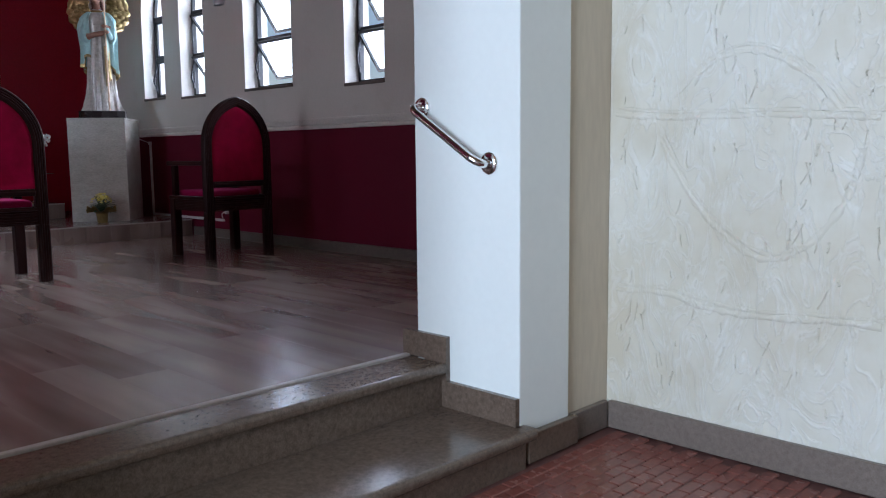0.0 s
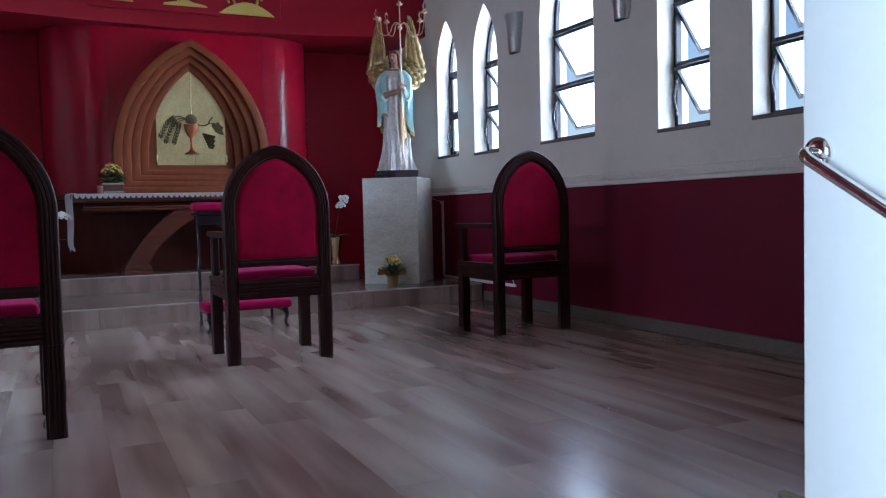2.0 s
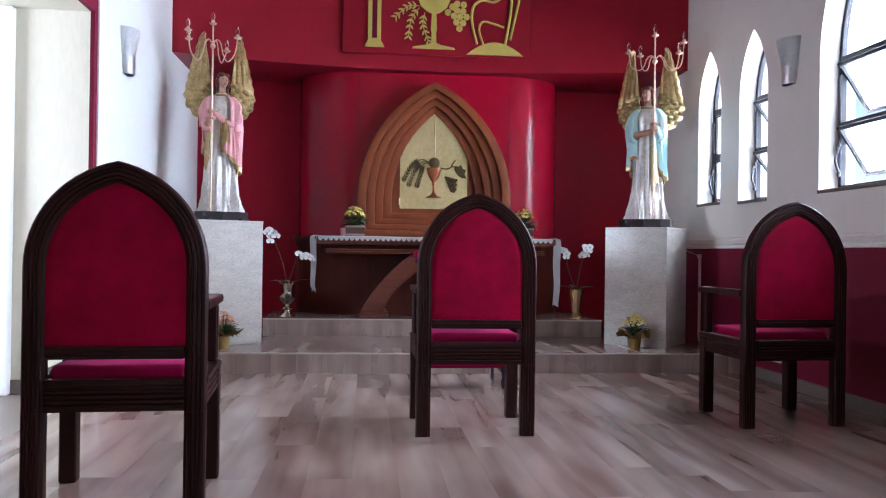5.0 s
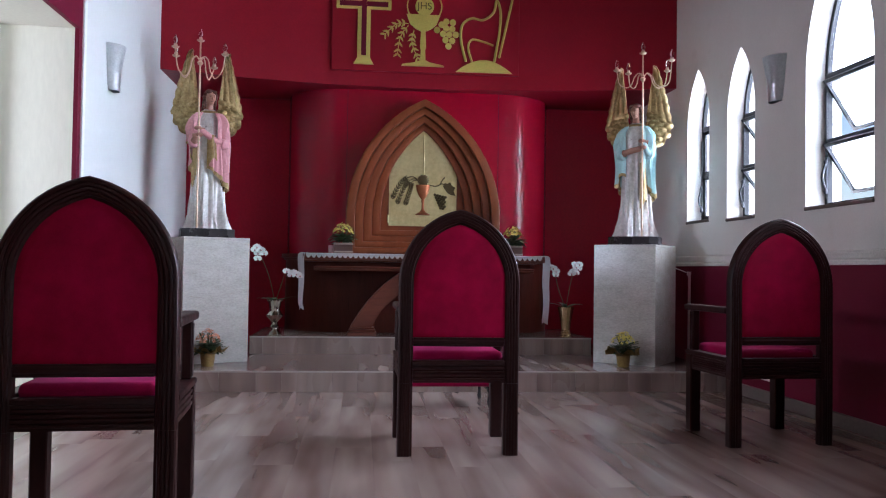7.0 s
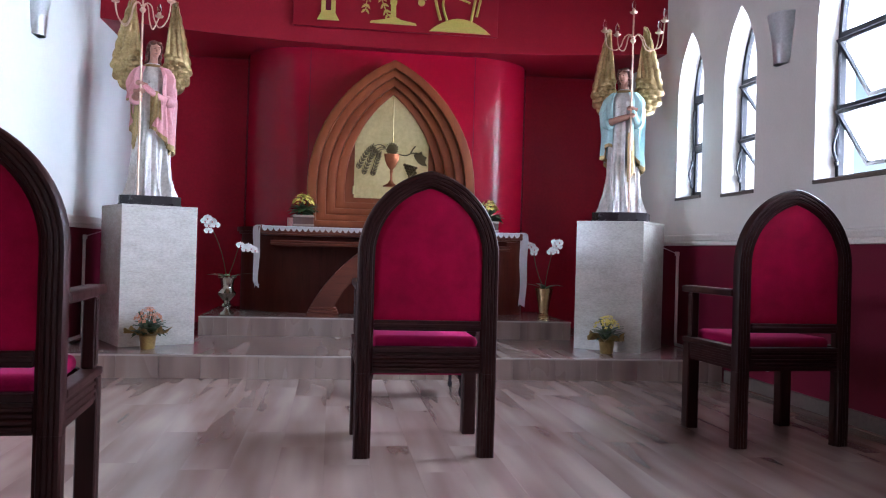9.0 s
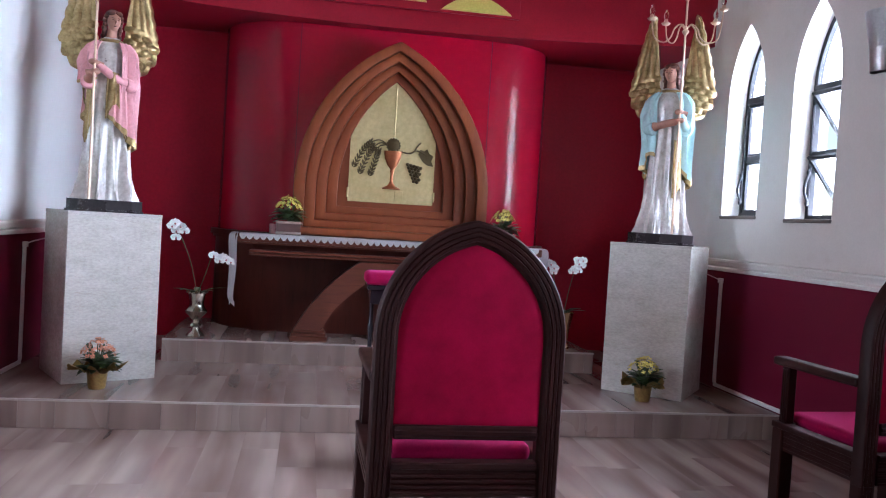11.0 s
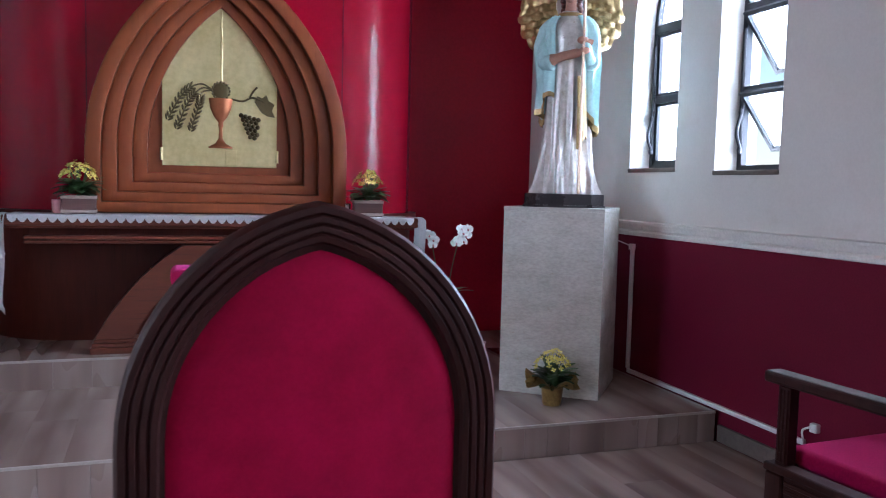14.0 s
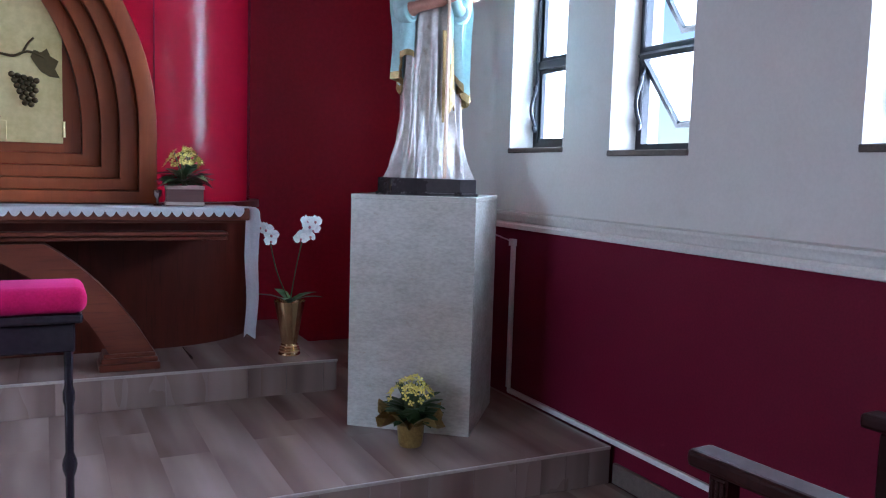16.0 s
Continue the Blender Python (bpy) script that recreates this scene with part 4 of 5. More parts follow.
bm = prism(bmesh.new(), [(C - 0.21, 2.935), (C - 0.20, 2.952), (C - 0.07, 2.975), (C - 0.025, 2.995), (C - 0.022, 3.10), (C - 0.03, 3.12), (C - 0.022, 3.28), (C - 0.07, 3.30), (C - 0.13, 3.35), (C - 0.165, 3.445),
                         (C + 0.165, 3.445), (C + 0.13, 3.35), (C + 0.07, 3.30), (C + 0.022, 3.28), (C + 0.03, 3.12), (C + 0.022, 3.10), (C + 0.025, 2.995), (C + 0.07, 2.975), (C + 0.20, 2.952), (C + 0.21, 2.935)], -0.016, -0.0005, "xz")
part("chalice", bm, G, sign)


def disc(cx, cz, r, n=24):
    return [(cx + r * math.cos(2 * math.pi * k / n), cz + r * math.sin(2 * math.pi * k / n)) for k in range(n)]


host = part("host", prism(bmesh.new(), disc(C + 0.01, 3.525, 0.092), -0.020, -0.0165, "xz"), G, sign)
part("halo", ring(bmesh.new(), disc(C + 0.01, 3.53, 0.175, 40), disc(C + 0.01, 3.53, 0.163, 40), -0.014, -0.0005, "xz"), G, sign)
font = bpy.data.curves.new("letters", "FONT")
font.body, font.size, font.align_x, font.align_y, font.extrude = "JHS", 0.10, "CENTER", "CENTER", 0.001
font.materials.append(M["brass_dark"])
letters = new("letters", font)
letters.parent = host
letters.matrix_basis = pose(C + 0.01, -0.0215, 3.525, 90, 0, 0)


def leaf_shape(bm, x, z, ang, l, w, d0=-0.014, d1=-0.0005):
    pts = [(0, 0), (0.3 * l, w), (0.7 * l, 0.8 * w), (l, 0), (0.7 * l, -0.8 * w), (0.3 * l, -w)]
    c, s = math.cos(ang), math.sin(ang)
    prism(bm, [(x + c * u - s * v, z + s * u + c * v) for u, v in pts], d0, d1, "xz")


for stalk in (((1.559, 3.353), (1.447, 3.344), (1.336, 3.242)), ((1.559, 3.335), (1.484, 3.223), (1.457, 3.056)), ((1.614, 3.288), (1.596, 3.168), (1.651, 3.02))):
    line = bend([(x, -0.006, z) for x, z in stalk], 6)
    bm = tube(bmesh.new(), line, 0.0045, 6)
    for p, q in list(zip(line[2:], line[3:] + line[-1:]))[::2]:
        d = q - p if (q - p).length > 1e-4 else p - line[-2]
        ang = math.atan2(d.z, d.x)
        for s in (-1, 1):
            leaf_shape(bm, p.x, p.z, ang + s * 0.75, 0.056, 0.009)
    part("wheat_ear", bm, G, sign)
for x, z in ((1.93, 3.385), (1.995, 3.38), (1.885, 3.355), (1.93, 3.32), (1.99, 3.315), (1.84, 3.30), (1.90, 3.265), (1.96, 3.26), (2.025, 3.26), (1.925, 3.205), (1.99, 3.20), (1.955, 3.145)):
    part("grape", prism(bmesh.new(), disc(x, z, 0.031, 16), -0.016, -0.0005, "xz"), G, sign)
hill = [(2.03, 2.895)] + [(2.03 + 0.56 * k / 14, 2.895 + 0.125 * math.sin(math.pi * k / 14) ** 0.9) for k in range(1, 14)] + [(2.59, 2.895)]
part("mound", prism(bmesh.new(), hill, -0.016, -0.0005, "xz"), G, sign, "gold painted mound")
bm = bmesh.new()
body = bend([(2.13, -0.008, 3.0), (2.08, -0.008, 3.2), (2.09, -0.008, 3.36), (2.18, -0.008, 3.43), (2.30, -0.008, 3.42), (2.40, -0.008, 3.50), (2.43, -0.008, 3.62), (2.47, -0.008, 3.5), (2.46, -0.008, 3.3), (2.44, -0.008, 3.17), (2.41, -0.008, 3.0)], 5)
tube(bm, body, 0.013, 6)
tube(bm, bend([(2.19, -0.008, 3.0), (2.15, -0.008, 3.14), (2.19, -0.008, 3.22), (2.31, -0.008, 3.20), (2.40, -0.008, 3.17)], 5), 0.011, 6)
tube(bm, [(2.46, -0.008, 3.05), (2.60, -0.008, 3.70)], 0.012, 6)
part("curved_outline", bm, G, sign, "gold curved outline figure", smooth=True)

# ---- pedestals ----


def pedestal(m, label):
    root = thing("pedestal", m, label, "pedestal", "statue pedestals")
    w, h = 0.552, 1.03
    t = 0.02
    for name, b in (("front_slab", (-w / 2, w / 2, 0.0, t, 0.0, h - t)), ("rear_slab", (-w / 2, w / 2, w - t, w, 0.0, h - t)),
                    ("side_slab", (-w / 2, -w / 2 + t, t + 0.0005, w - t - 0.0005, 0.0, h - t)), ("side_slab", (w / 2 - t, w / 2, t + 0.0005, w - t - 0.0005, 0.0, h - t)),
                    ("top_slab", (-w / 2 - 0.001, w / 2 + 0.001, -0.001, w + 0.001, h - t + 0.0005, h))):
        part(name, boxed(*b, bev=0.0015), "marble", root)
    return root


# each stands square on a line from its front left to its front right corner
PED_R = pose(3.393, 8.155, 0.16, 0, 0, math.degrees(math.atan2(-0.349, 0.43)))
PED_L = pose(-0.037, 8.167, 0.16, 0, 0, math.degrees(math.atan2(0.273, 0.492)))
pedestal(PED_R, "speckled cream granite pedestal on the lower altar step")
pedestal(PED_L, "speckled cream granite pedestal beside the white wall")

# ---- statues ----
ROBE, MANTLE, GILT, SKIN, HAIR, BASE, ARM, BULB = range(8)


def fold(th, z, amp):
    ridge = 1 - 2 * abs(math.sin(5.5 * th + 1.2 * z + 0.5 * math.sin(4 * z)))
    return 1 + amp * (0.6 * ridge + 0.3 * math.sin(17 * th - 2.0 * z + 1.0) + 0.35 * math.sin(4 * th + 4.0 * z + 2.0))


PROFILE = [(0.075, 0.172), (0.11, 0.163), (0.2, 0.146), (0.35, 0.132), (0.5, 0.127), (0.65, 0.121), (0.78, 0.112), (0.86, 0.108), (0.93, 0.114), (0.99, 0.117), (1.03, 0.098), (1.065, 0.068), (1.09, 0.044)]


def half_width(z):
    for (z0, r0), (z1, r1) in zip(PROFILE, PROFILE[1:]):
        if z <= z1:
            return r0 + (r1 - r0) * (z - z0) / (z1 - z0)
    return PROFILE[-1][1]


def shell(bm, lo, hi, hem, top, grow, mat_index, hem_index, seg=110, rows=34, amp=0.17, deep=0.76):
    """A draped sheet round the body between two angles, with a wavy lower hem, as a thin closed skin."""
    tmp = bmesh.new()
    grid = []
    for i in range(seg + 1):
        th = lo + (hi - lo) * i / seg
        zb, zt = hem(th), top(th)
        col = []
        for j in range(rows + 1):
            z = zb + (zt - zb) * j / rows
            g = grow(z, th) * fold(th * 1.3 + 0.6, z * 1.4, amp)
            r = half_width(z) * g
            col.append(tmp.verts.new((r * math.cos(th), deep * r * math.sin(th), z)))
        grid.append(col)
    for a, b in zip(grid, grid[1:]):
        for j in range(rows):
            f = tmp.faces.new((a[j], b[j], b[j + 1], a[j + 1]))
            f.material_index = hem_index if j < 2 else mat_index
    bmesh.ops.recalc_face_normals(tmp, faces=tmp.faces)
    bmesh.ops.solidify(tmp, geom=tmp.faces[:], thickness=-0.008)
    me = bpy.data.meshes.new("tmp")
    tmp.to_mesh(me)
    tmp.free()
    bm.from_mesh(me)
    bpy.data.meshes.remove(me)


def along(stops, t):
    for (t0, v0), (t1, v1) in zip(stops, stops[1:]):
        if t <= t1:
            return v0 + (v1 - v0) * (t - t0) / (t1 - t0)
    return stops[-1][1]


WING_IN = [(0, 0.10), (0.15, 0.075), (0.4, 0.085), (0.7, 0.108), (1, 0.142)]
WING_OUT = [(0, 0.13), (0.05, 0.205), (0.14, 0.26), (0.28, 0.285), (0.42, 0.262), (0.6, 0.235), (0.8, 0.205), (0.93, 0.175), (1, 0.15)]


def wing(bm, s, lean):
    """A raised carved wing on the side s: long flight feathers above, curled lumpy ones below, scalloped at its outer edge."""
    nu, nv = 20, 66
    tmp = bmesh.new()
    grid = []
    for j in range(nv + 1):
        t = j / nv
        xi, xo = along(WING_IN, t), along(WING_OUT, t) + 0.013 * abs(math.sin(math.pi * 9 * t)) * (1 - 0.5 * t)
        row = []
        for i in range(nu + 1):
            f = i / nu
            lump = 0.020 * abs(math.sin(math.pi * (3 * f + 0.5 * (int(t * 17) % 2)))) * abs(math.sin(math.pi * 17 * t))
            vane = 0.016 * abs(math.sin(math.pi * (3.5 * f + 0.8 * t)))
            k = min(1.0, max(0.0, (t - 0.38 + 0.12 * f) / 0.12))
            x = xi + (xo - xi) * f
            y = 0.085 + lean * (x - 0.08) - 0.035 * math.sin(math.pi * f) * (1 - t) - lump * (1 - k) - vane * k
            row.append(tmp.verts.new((s * x, y, 0.91 + 0.70 * t - 0.03 * f * (1 - t))))
        grid.append(row)
    for a, b in zip(grid, grid[1:]):
        for i in range(nu):
            tmp.faces.new((a[i], a[i + 1], b[i + 1], b[i])).material_index = GILT
    bmesh.ops.recalc_face_normals(tmp, faces=tmp.faces)
    bmesh.ops.solidify(tmp, geom=tmp.faces[:], thickness=0.014)
    me = bpy.data.meshes.new("tmp")
    tmp.to_mesh(me)
    tmp.free()
    bm.from_mesh(me)
    bpy.data.meshes.remove(me)


def statue(name, m, mantle, label, staff_x, mirror, turn, staff_top, dip, branches):
    """A robed winged statue on a chamfered black plinth with a branched lamp staff; plain, all in one mesh."""
    bm = bmesh.new()
    w, d, c = 0.218, 0.185, 0.07
    octo = [(-w, -d + c), (-w + c, -d), (w - c, -d), (w, -d + c), (w, d - c), (w - c, d), (-w + c, d), (-w, d - c)]
    prism(bm, [(x * 1.04, y * 1.04) for x, y in octo], 0.0, 0.012, "xy")
    prism(bm, octo, 0.0125, 0.074, "xy")
    for f in bm.faces:
        f.material_index = BASE
    # robe
    seg, rows = 132, []
    zs = [0.075 + (1.09 - 0.075) * (j / 34) for j in range(35)]
    for z in zs:
        amp = 0.24 * (1 - min(1, (z - 0.075) / 0.9)) + 0.02
        r0 = half_width(z)
        rows.append([bm.verts.new((r0 * fold(2 * math.pi * k / seg, z, amp) * math.cos(2 * math.pi * k / seg), 0.74 * r0 * fold(2 * math.pi * k / seg, z, amp) * math.sin(2 * math.pi * k / seg), z)) for k in range(seg)])
    for a, b in zip(rows, rows[1:]):
        for k in range(seg):
            bm.faces.new((a[k], a[(k + 1) % seg], b[(k + 1) % seg], b[k])).material_index = ROBE
    bm.faces.new(rows[0][::-1]).material_index = ROBE
    bm.faces.new(rows[-1]).material_index = SKIN
    # mantle over shoulders, sides and back; it opens at the front
    front = -math.pi / 2
    if not mirror:
        def hem(th):
            u = th - front
            low = 0.50 - 0.115 * (u - 0.42) / 0.8 if u < 1.22 else 0.385 + 0.03 * (u - 1.22) if u < 3.6 else 0.456 + 0.34 * min(1.0, (u - 3.6) / 1.3)
            return low + 0.034 * abs(math.sin(6.5 * th)) - 0.012
        shell(bm, front + 0.42, front + 5.62, hem, lambda th: 1.055, lambda z, th: 1.20 + 0.22 * math.exp(-((z - 0.84) / 0.12) ** 2) if z < 0.98 else 1.25 - 0.9 * (z - 0.98), MANTLE, GILT)
        shell(bm, front - 0.05, front + 1.0, lambda th: 0.585 - 0.17 * (th - front + 0.05), lambda th: 0.82 + 0.05 * (th - front), lambda z, th: 1.30, MANTLE, GILT, 26, 18)
    else:
        def hem(th):
            u = th - front
            near = min(u - 0.50, 5.62 - u)
            return (0.40 if u < math.pi else 0.46) + 0.14 * math.exp(-(near / 0.55) ** 2) + 0.040 * abs(math.sin(6.0 * th + 0.4)) - 0.015
        shell(bm, front + 0.50, front + 5.62, hem, lambda th: 1.055, lambda z, th: 1.20 + 0.20 * math.exp(-((z - 0.84) / 0.13) ** 2) if z < 0.98 else 1.24 - 0.9 * (z - 0.98), MANTLE, GILT)
    # gilt collar, sash and front drape
    tube(bm, [(0.062 * math.cos(a), 0.05 * math.sin(a) - 0.004, 1.066) for a in [2 * math.pi * k / 16 for k in range(17)]], 0.011, 6, GILT)
    if not mirror:
        shell(bm, front - 0.15, front + 0.35, lambda th: 0.62 + 0.05 * math.sin(8 * th), lambda th: 0.86, lambda z, th: 1.40 + 0.3 * (0.82 - z), GILT, GILT, 24, 12, 0.14)
        shell(bm, front - 1.25, front - 0.75, lambda th: 0.42 + 0.3 * abs(th - front + 1.1), lambda th: 0.84, lambda z, th: 1.12, GILT, GILT, 14, 10, 0.06)
    else:
        shell(bm, front + 0.35, front + 0.75, lambda th: 0.36 + 0.04 * math.sin(12 * th), lambda th: 0.72, lambda z, th: 1.26, GILT, GILT, 16, 10, 0.1)
    # arms and folded fingers on the staff
    sx = staff_x
    for s in (-1, 1):
        el = (s * 0.125, -0.06, 0.80)
        tip = (sx + s * 0.012, -0.128, 0.875 + 0.028 * s)
        tube(bm, bend([(s * 0.10, 0.0, 1.0), (s * 0.13, -0.03, 0.88), el, (0.8 * el[0] + 0.2 * tip[0], -0.092, 0.80)], 4), [0.038] * 4 + [0.044] * 4 + [0.046] * 4 + [0.038], 12, MANTLE)
        tube(bm, bend([el, (0.55 * el[0] + 0.45 * tip[0], -0.112, 0.825), tip], 4), [0.034] * 3 + [0.025] * 5 + [0.017], 12, MANTLE if s > 0 else SKIN)
        tube(bm, [(sx + s * 0.045, -0.122, 0.868 + 0.026 * s), (sx + s * 0.012, -0.13, 0.876 + 0.028 * s)], [0.021, 0.019], 10, SKIN)
        ball(bm, (sx - s * 0.006, -0.136, 0.882 + 0.028 * s), 0.032, 0.024, 0.021, 10, 7, SKIN)
    # neck, head, hair
    tube(bm, [(0, 0.0, 1.06), (0.002, -0.008, 1.13), (0.004, -0.012, 1.17)], [0.036, 0.03, 0.03], 12, SKIN)
    swing = Euler((radians(9), 0, radians(turn))).to_matrix()

    def on_head(x, y, z, rx, ry, rz, mi, u=10, v=7):
        ball(bm, Vector((0.002, -0.006, 1.197)) + swing @ Vector((x, y, z)), rx, ry, rz, u, v, mi, swing)

    on_head(0, -0.020, 0.0, 0.042, 0.048, 0.058, SKIN, 20, 14)
    on_head(0, -0.030, -0.034, 0.028, 0.032, 0.030, SKIN, 14, 10)
    on_head(0, -0.069, -0.006, 0.006, 0.010, 0.015, SKIN)
    on_head(0, -0.061, -0.032, 0.011, 0.005, 0.003, HAIR)
    on_head(0, 0.010, 0.016, 0.051, 0.054, 0.056, HAIR, 18, 12)
    for s in (-1, 1):
        on_head(0.017 * s, -0.0645, 0.006, 0.008, 0.004, 0.0028, HAIR)
        on_head(0.018 * s, -0.0625, 0.017, 0.011, 0.005, 0.0026, HAIR)
        on_head(0.020 * s, -0.033, 0.045, 0.027, 0.028, 0.018, HAIR, 12, 8)
        for k in range(7):
            on_head(s * (0.044 + 0.004 * (k % 2)), -0.014 + 0.004 * k, 0.022 - 0.024 * k, 0.017, 0.022, 0.018, HAIR, 9, 6)
    for s in (-1, 1):
        wing(bm, s, 0.35)
    # lamp staff
    yb, hub = -0.148, 1.455
    tube(bm, [(sx, yb, 0.076), (sx, yb, staff_top)], [0.0085, 0.0065], 8, ARM)
    lathe_at = [(0.006, hub - 0.03), (0.020, hub - 0.014), (0.024, hub), (0.012, hub + 0.012), (0.016, hub + 0.022), (0.007, hub + 0.034)]
    k0 = len(bm.faces)
    lathe(bm, lathe_at, 12, sx, yb)
    bm.faces.ensure_lookup_table()
    for f in bm.faces[k0:]:
        f.material_index = ARM
    ends = [(sx, yb, staff_top)]
    for ang, reach, up in branches:
        ca, sa = math.cos(radians(ang)), math.sin(radians(ang))
        pts = [(0, hub), (0.15 * reach, hub + 0.048), (0.32 * reach, hub + 0.02), (0.42 * reach, hub - 0.55 * dip), (0.62 * reach, hub - dip), (0.90 * reach, hub - 0.45 * dip), (reach, hub + up)]
        tube(bm, bend([(sx + ca * r, yb + sa * r, z) for r, z in pts], 6), 0.0048, 7, ARM)
        ends.append((sx + ca * reach, yb + sa * reach, hub + up))
    for x, y, z in ends:
        k0 = len(bm.faces)
        lathe(bm, [(0.007, z - 0.012), (0.026, z - 0.004), (0.032, z + 0.006), (0.016, z + 0.01), (0.013, z + 0.03), (0.012, z + 0.031)], 10, x, y)
        bm.faces.ensure_lookup_table()
        for f in bm.faces[k0:]:
            f.material_index = ARM
        k0 = len(bm.faces)
        lathe(bm, [(0.011, z + 0.032), (0.018, z + 0.05), (0.016, z + 0.07), (0.007, z + 0.092), (0.002, z + 0.10)], 10, x, y)
        bm.faces.ensure_lookup_table()
        for f in bm.faces[k0:]:
            f.material_index = BULB
    ob = part(name, bm, ["robe", mantle, "gilt", "skin", "hair", "plinth", "lamp_arm", "bulb"], smooth=True)
    ob.matrix_basis = m
    return tagged(ob, label, "statue", "angel statues")


statue("statue", pose(3.56, 8.36, 1.19, 0, 0, -28), "aqua", "painted winged statue in aqua mantle holding a lamp staff", 0.078, True, -16, 1.675, 0.07,
       ((176, 0.23, 0.09), (150, 0.16, 0.07), (20, 0.25, 0.16), (42, 0.25, 0.09)))
statue("statue", pose(-0.17, 8.40, 1.19, 0, 0, 16), "pink", "painted winged statue in pink mantle holding a lamp staff", -0.095, False, 14, 1.635, 0.13,
       ((186, 0.20, 0.10), (160, 0.20, 0.05), (-14, 0.20, 0.07), (30, 0.14, -0.02)))

# ---- flowers and vases ----


def petal_leaf(bm, base, yaw, pitch, l, w, cup=0.25, mi=0):
    """A bent leaf blade from its base."""
    c = Matrix.Translation(base) @ Euler((0, 0, yaw)).to_matrix().to_4x4() @ Euler((0, -pitch, 0)).to_matrix().to_4x4()
    rows = []
    for k, (u, v) in enumerate(((0, 0.15), (0.25, 0.8), (0.55, 1.0), (0.8, 0.7), (1.0, 0.08))):
        z = -cup * l * u * u
        rows.append([bm.verts.new(c @ Vector((u * l, s * v * w, z + abs(s) * 0.15 * w))) for s in (-1, 0, 1)])
    for a, b in zip(rows, rows[1:]):
        for j in range(2):
            bm.faces.new((a[j], a[j + 1], b[j + 1], b[j])).material_index = mi


def bloom_cluster(rnd, spread, height, count, size):
    """Small four-petalled flowers over a dome, each facing outwards."""
    bm = bmesh.new()
    for i in range(count):
        a, r = rnd.random() * 6.283, math.sqrt(rnd.random()) * spread
        z = height * (1 - 0.42 * (r / spread) ** 2) + rnd.uniform(-0.012, 0.010)
        c = Vector((r * math.cos(a), r * math.sin(a), z))
        n = (c - Vector((0, 0, height * 0.35))).normalized()
        n = (n + 0.35 * Vector((rnd.uniform(-1, 1), rnd.uniform(-1, 1), rnd.uniform(-1, 1)))).normalized()
        rot = n.to_track_quat("Z", "Y").to_matrix()
        mid = bm.verts.new(c - 0.002 * n)
        turn = rnd.random() * 6.283
        for k in range(4):
            b = turn + k * 1.571
            pts = [bm.verts.new(c + rot @ Vector((size * q * math.cos(b + d), size * q * math.sin(b + d), h))) for q, d, h in ((0.75, -0.55, 0.001), (1.0, 0.0, 0.003), (0.75, 0.55, 0.001))]
            bm.faces.new((mid, *pts))
    return bm


def flower_pot(m, blossom, kind, label, seed):
    rnd = random.Random(seed)
    root = thing("potted_flower", m, label, "potted plant", "potted flowers")
    if kind == "wrap":
        base = 0.10
        part("pot", lathe(bmesh.new(), [(0.045, 0.0), (0.05, 0.01), (0.058, 0.09), (0.06, 0.10), (0.05, 0.10)], 16), "wrap", root, "pot in crumpled gold wrap", smooth=True)
        bm = bmesh.new()
        prev, first_, n = None, None, 40
        for k in range(n):
            a = 2 * math.pi * k / n
            r = 0.125 + 0.035 * rnd.random() + 0.025 * math.sin(4 * a)
            z = 0.125 + 0.03 * math.sin(7 * a) + 0.02 * rnd.random()
            col = [bm.verts.new((0.055 * math.cos(a), 0.055 * math.sin(a), 0.088)), bm.verts.new((0.075 * math.cos(a), 0.075 * math.sin(a), 0.112)), bm.verts.new((r * math.cos(a), r * math.sin(a), z))]
            if prev:
                for j in range(2):
                    bm.faces.new((prev[j], prev[j + 1], col[j + 1], col[j]))
            first_ = first_ or col
            prev = col
        for j in range(2):
            bm.faces.new((prev[j], prev[j + 1], first_[j + 1], first_[j]))
        bmesh.ops.solidify(bm, geom=bm.faces[:], thickness=0.0015)
        part("wrap_frill", bm, "wrap", root, "crumpled gold organza frill")
    else:
        base = 0.095
        bm = bmesh.new()
        for b in ((-0.092, 0.092, -0.065, -0.055), (-0.092, 0.092, 0.055, 0.065), (-0.092, -0.082, -0.0548, 0.0548), (0.082, 0.092, -0.0548, 0.0548)):
            for z0, z1 in ((0.004, 0.022), (0.082, 0.1)):
                box(bm, *b, z0, z1, bev=0.002)
        part("box_rim", bm, "box_wood", root, "weathered wooden box rim")
        part("box_body", boxed(-0.087, 0.087, -0.06, 0.06, 0.0, 0.094, bev=0.002), "box_dark" if kind == "dark" else "box_wood", root)
    bm = bmesh.new()
    for k in range(46):
        a = rnd.random() * 6.283
        petal_leaf(bm, Vector((0.02 * math.cos(a), 0.02 * math.sin(a), base + 0.01 + 0.05 * rnd.random())), a, 0.05 + 0.95 * rnd.random(), 0.08 + 0.035 * rnd.random(), 0.030, 0.5)
    part("foliage", bm, "leaf", root)
    bm = bmesh.new()
    for k in range(14):
        a, r = rnd.random() * 6.283, 0.07 * math.sqrt(rnd.random())
        tube(bm, bend([(0.01 * math.cos(a), 0.01 * math.sin(a), base), (0.5 * r * math.cos(a), 0.5 * r * math.sin(a), base + 0.09), (r * math.cos(a), r * math.sin(a), base + 0.165)], 3), 0.0025, 5)
    part("stem_tuft", bm, "stem", root)
    bm = bloom_cluster(rnd, 0.098, 0.200, 84, 0.0155)
    bmesh.ops.translate(bm, verts=bm.verts, vec=(0, 0, base - 0.01))
    tagged(part("blossom_head", bm, blossom, root), kind="stuff")
    return root


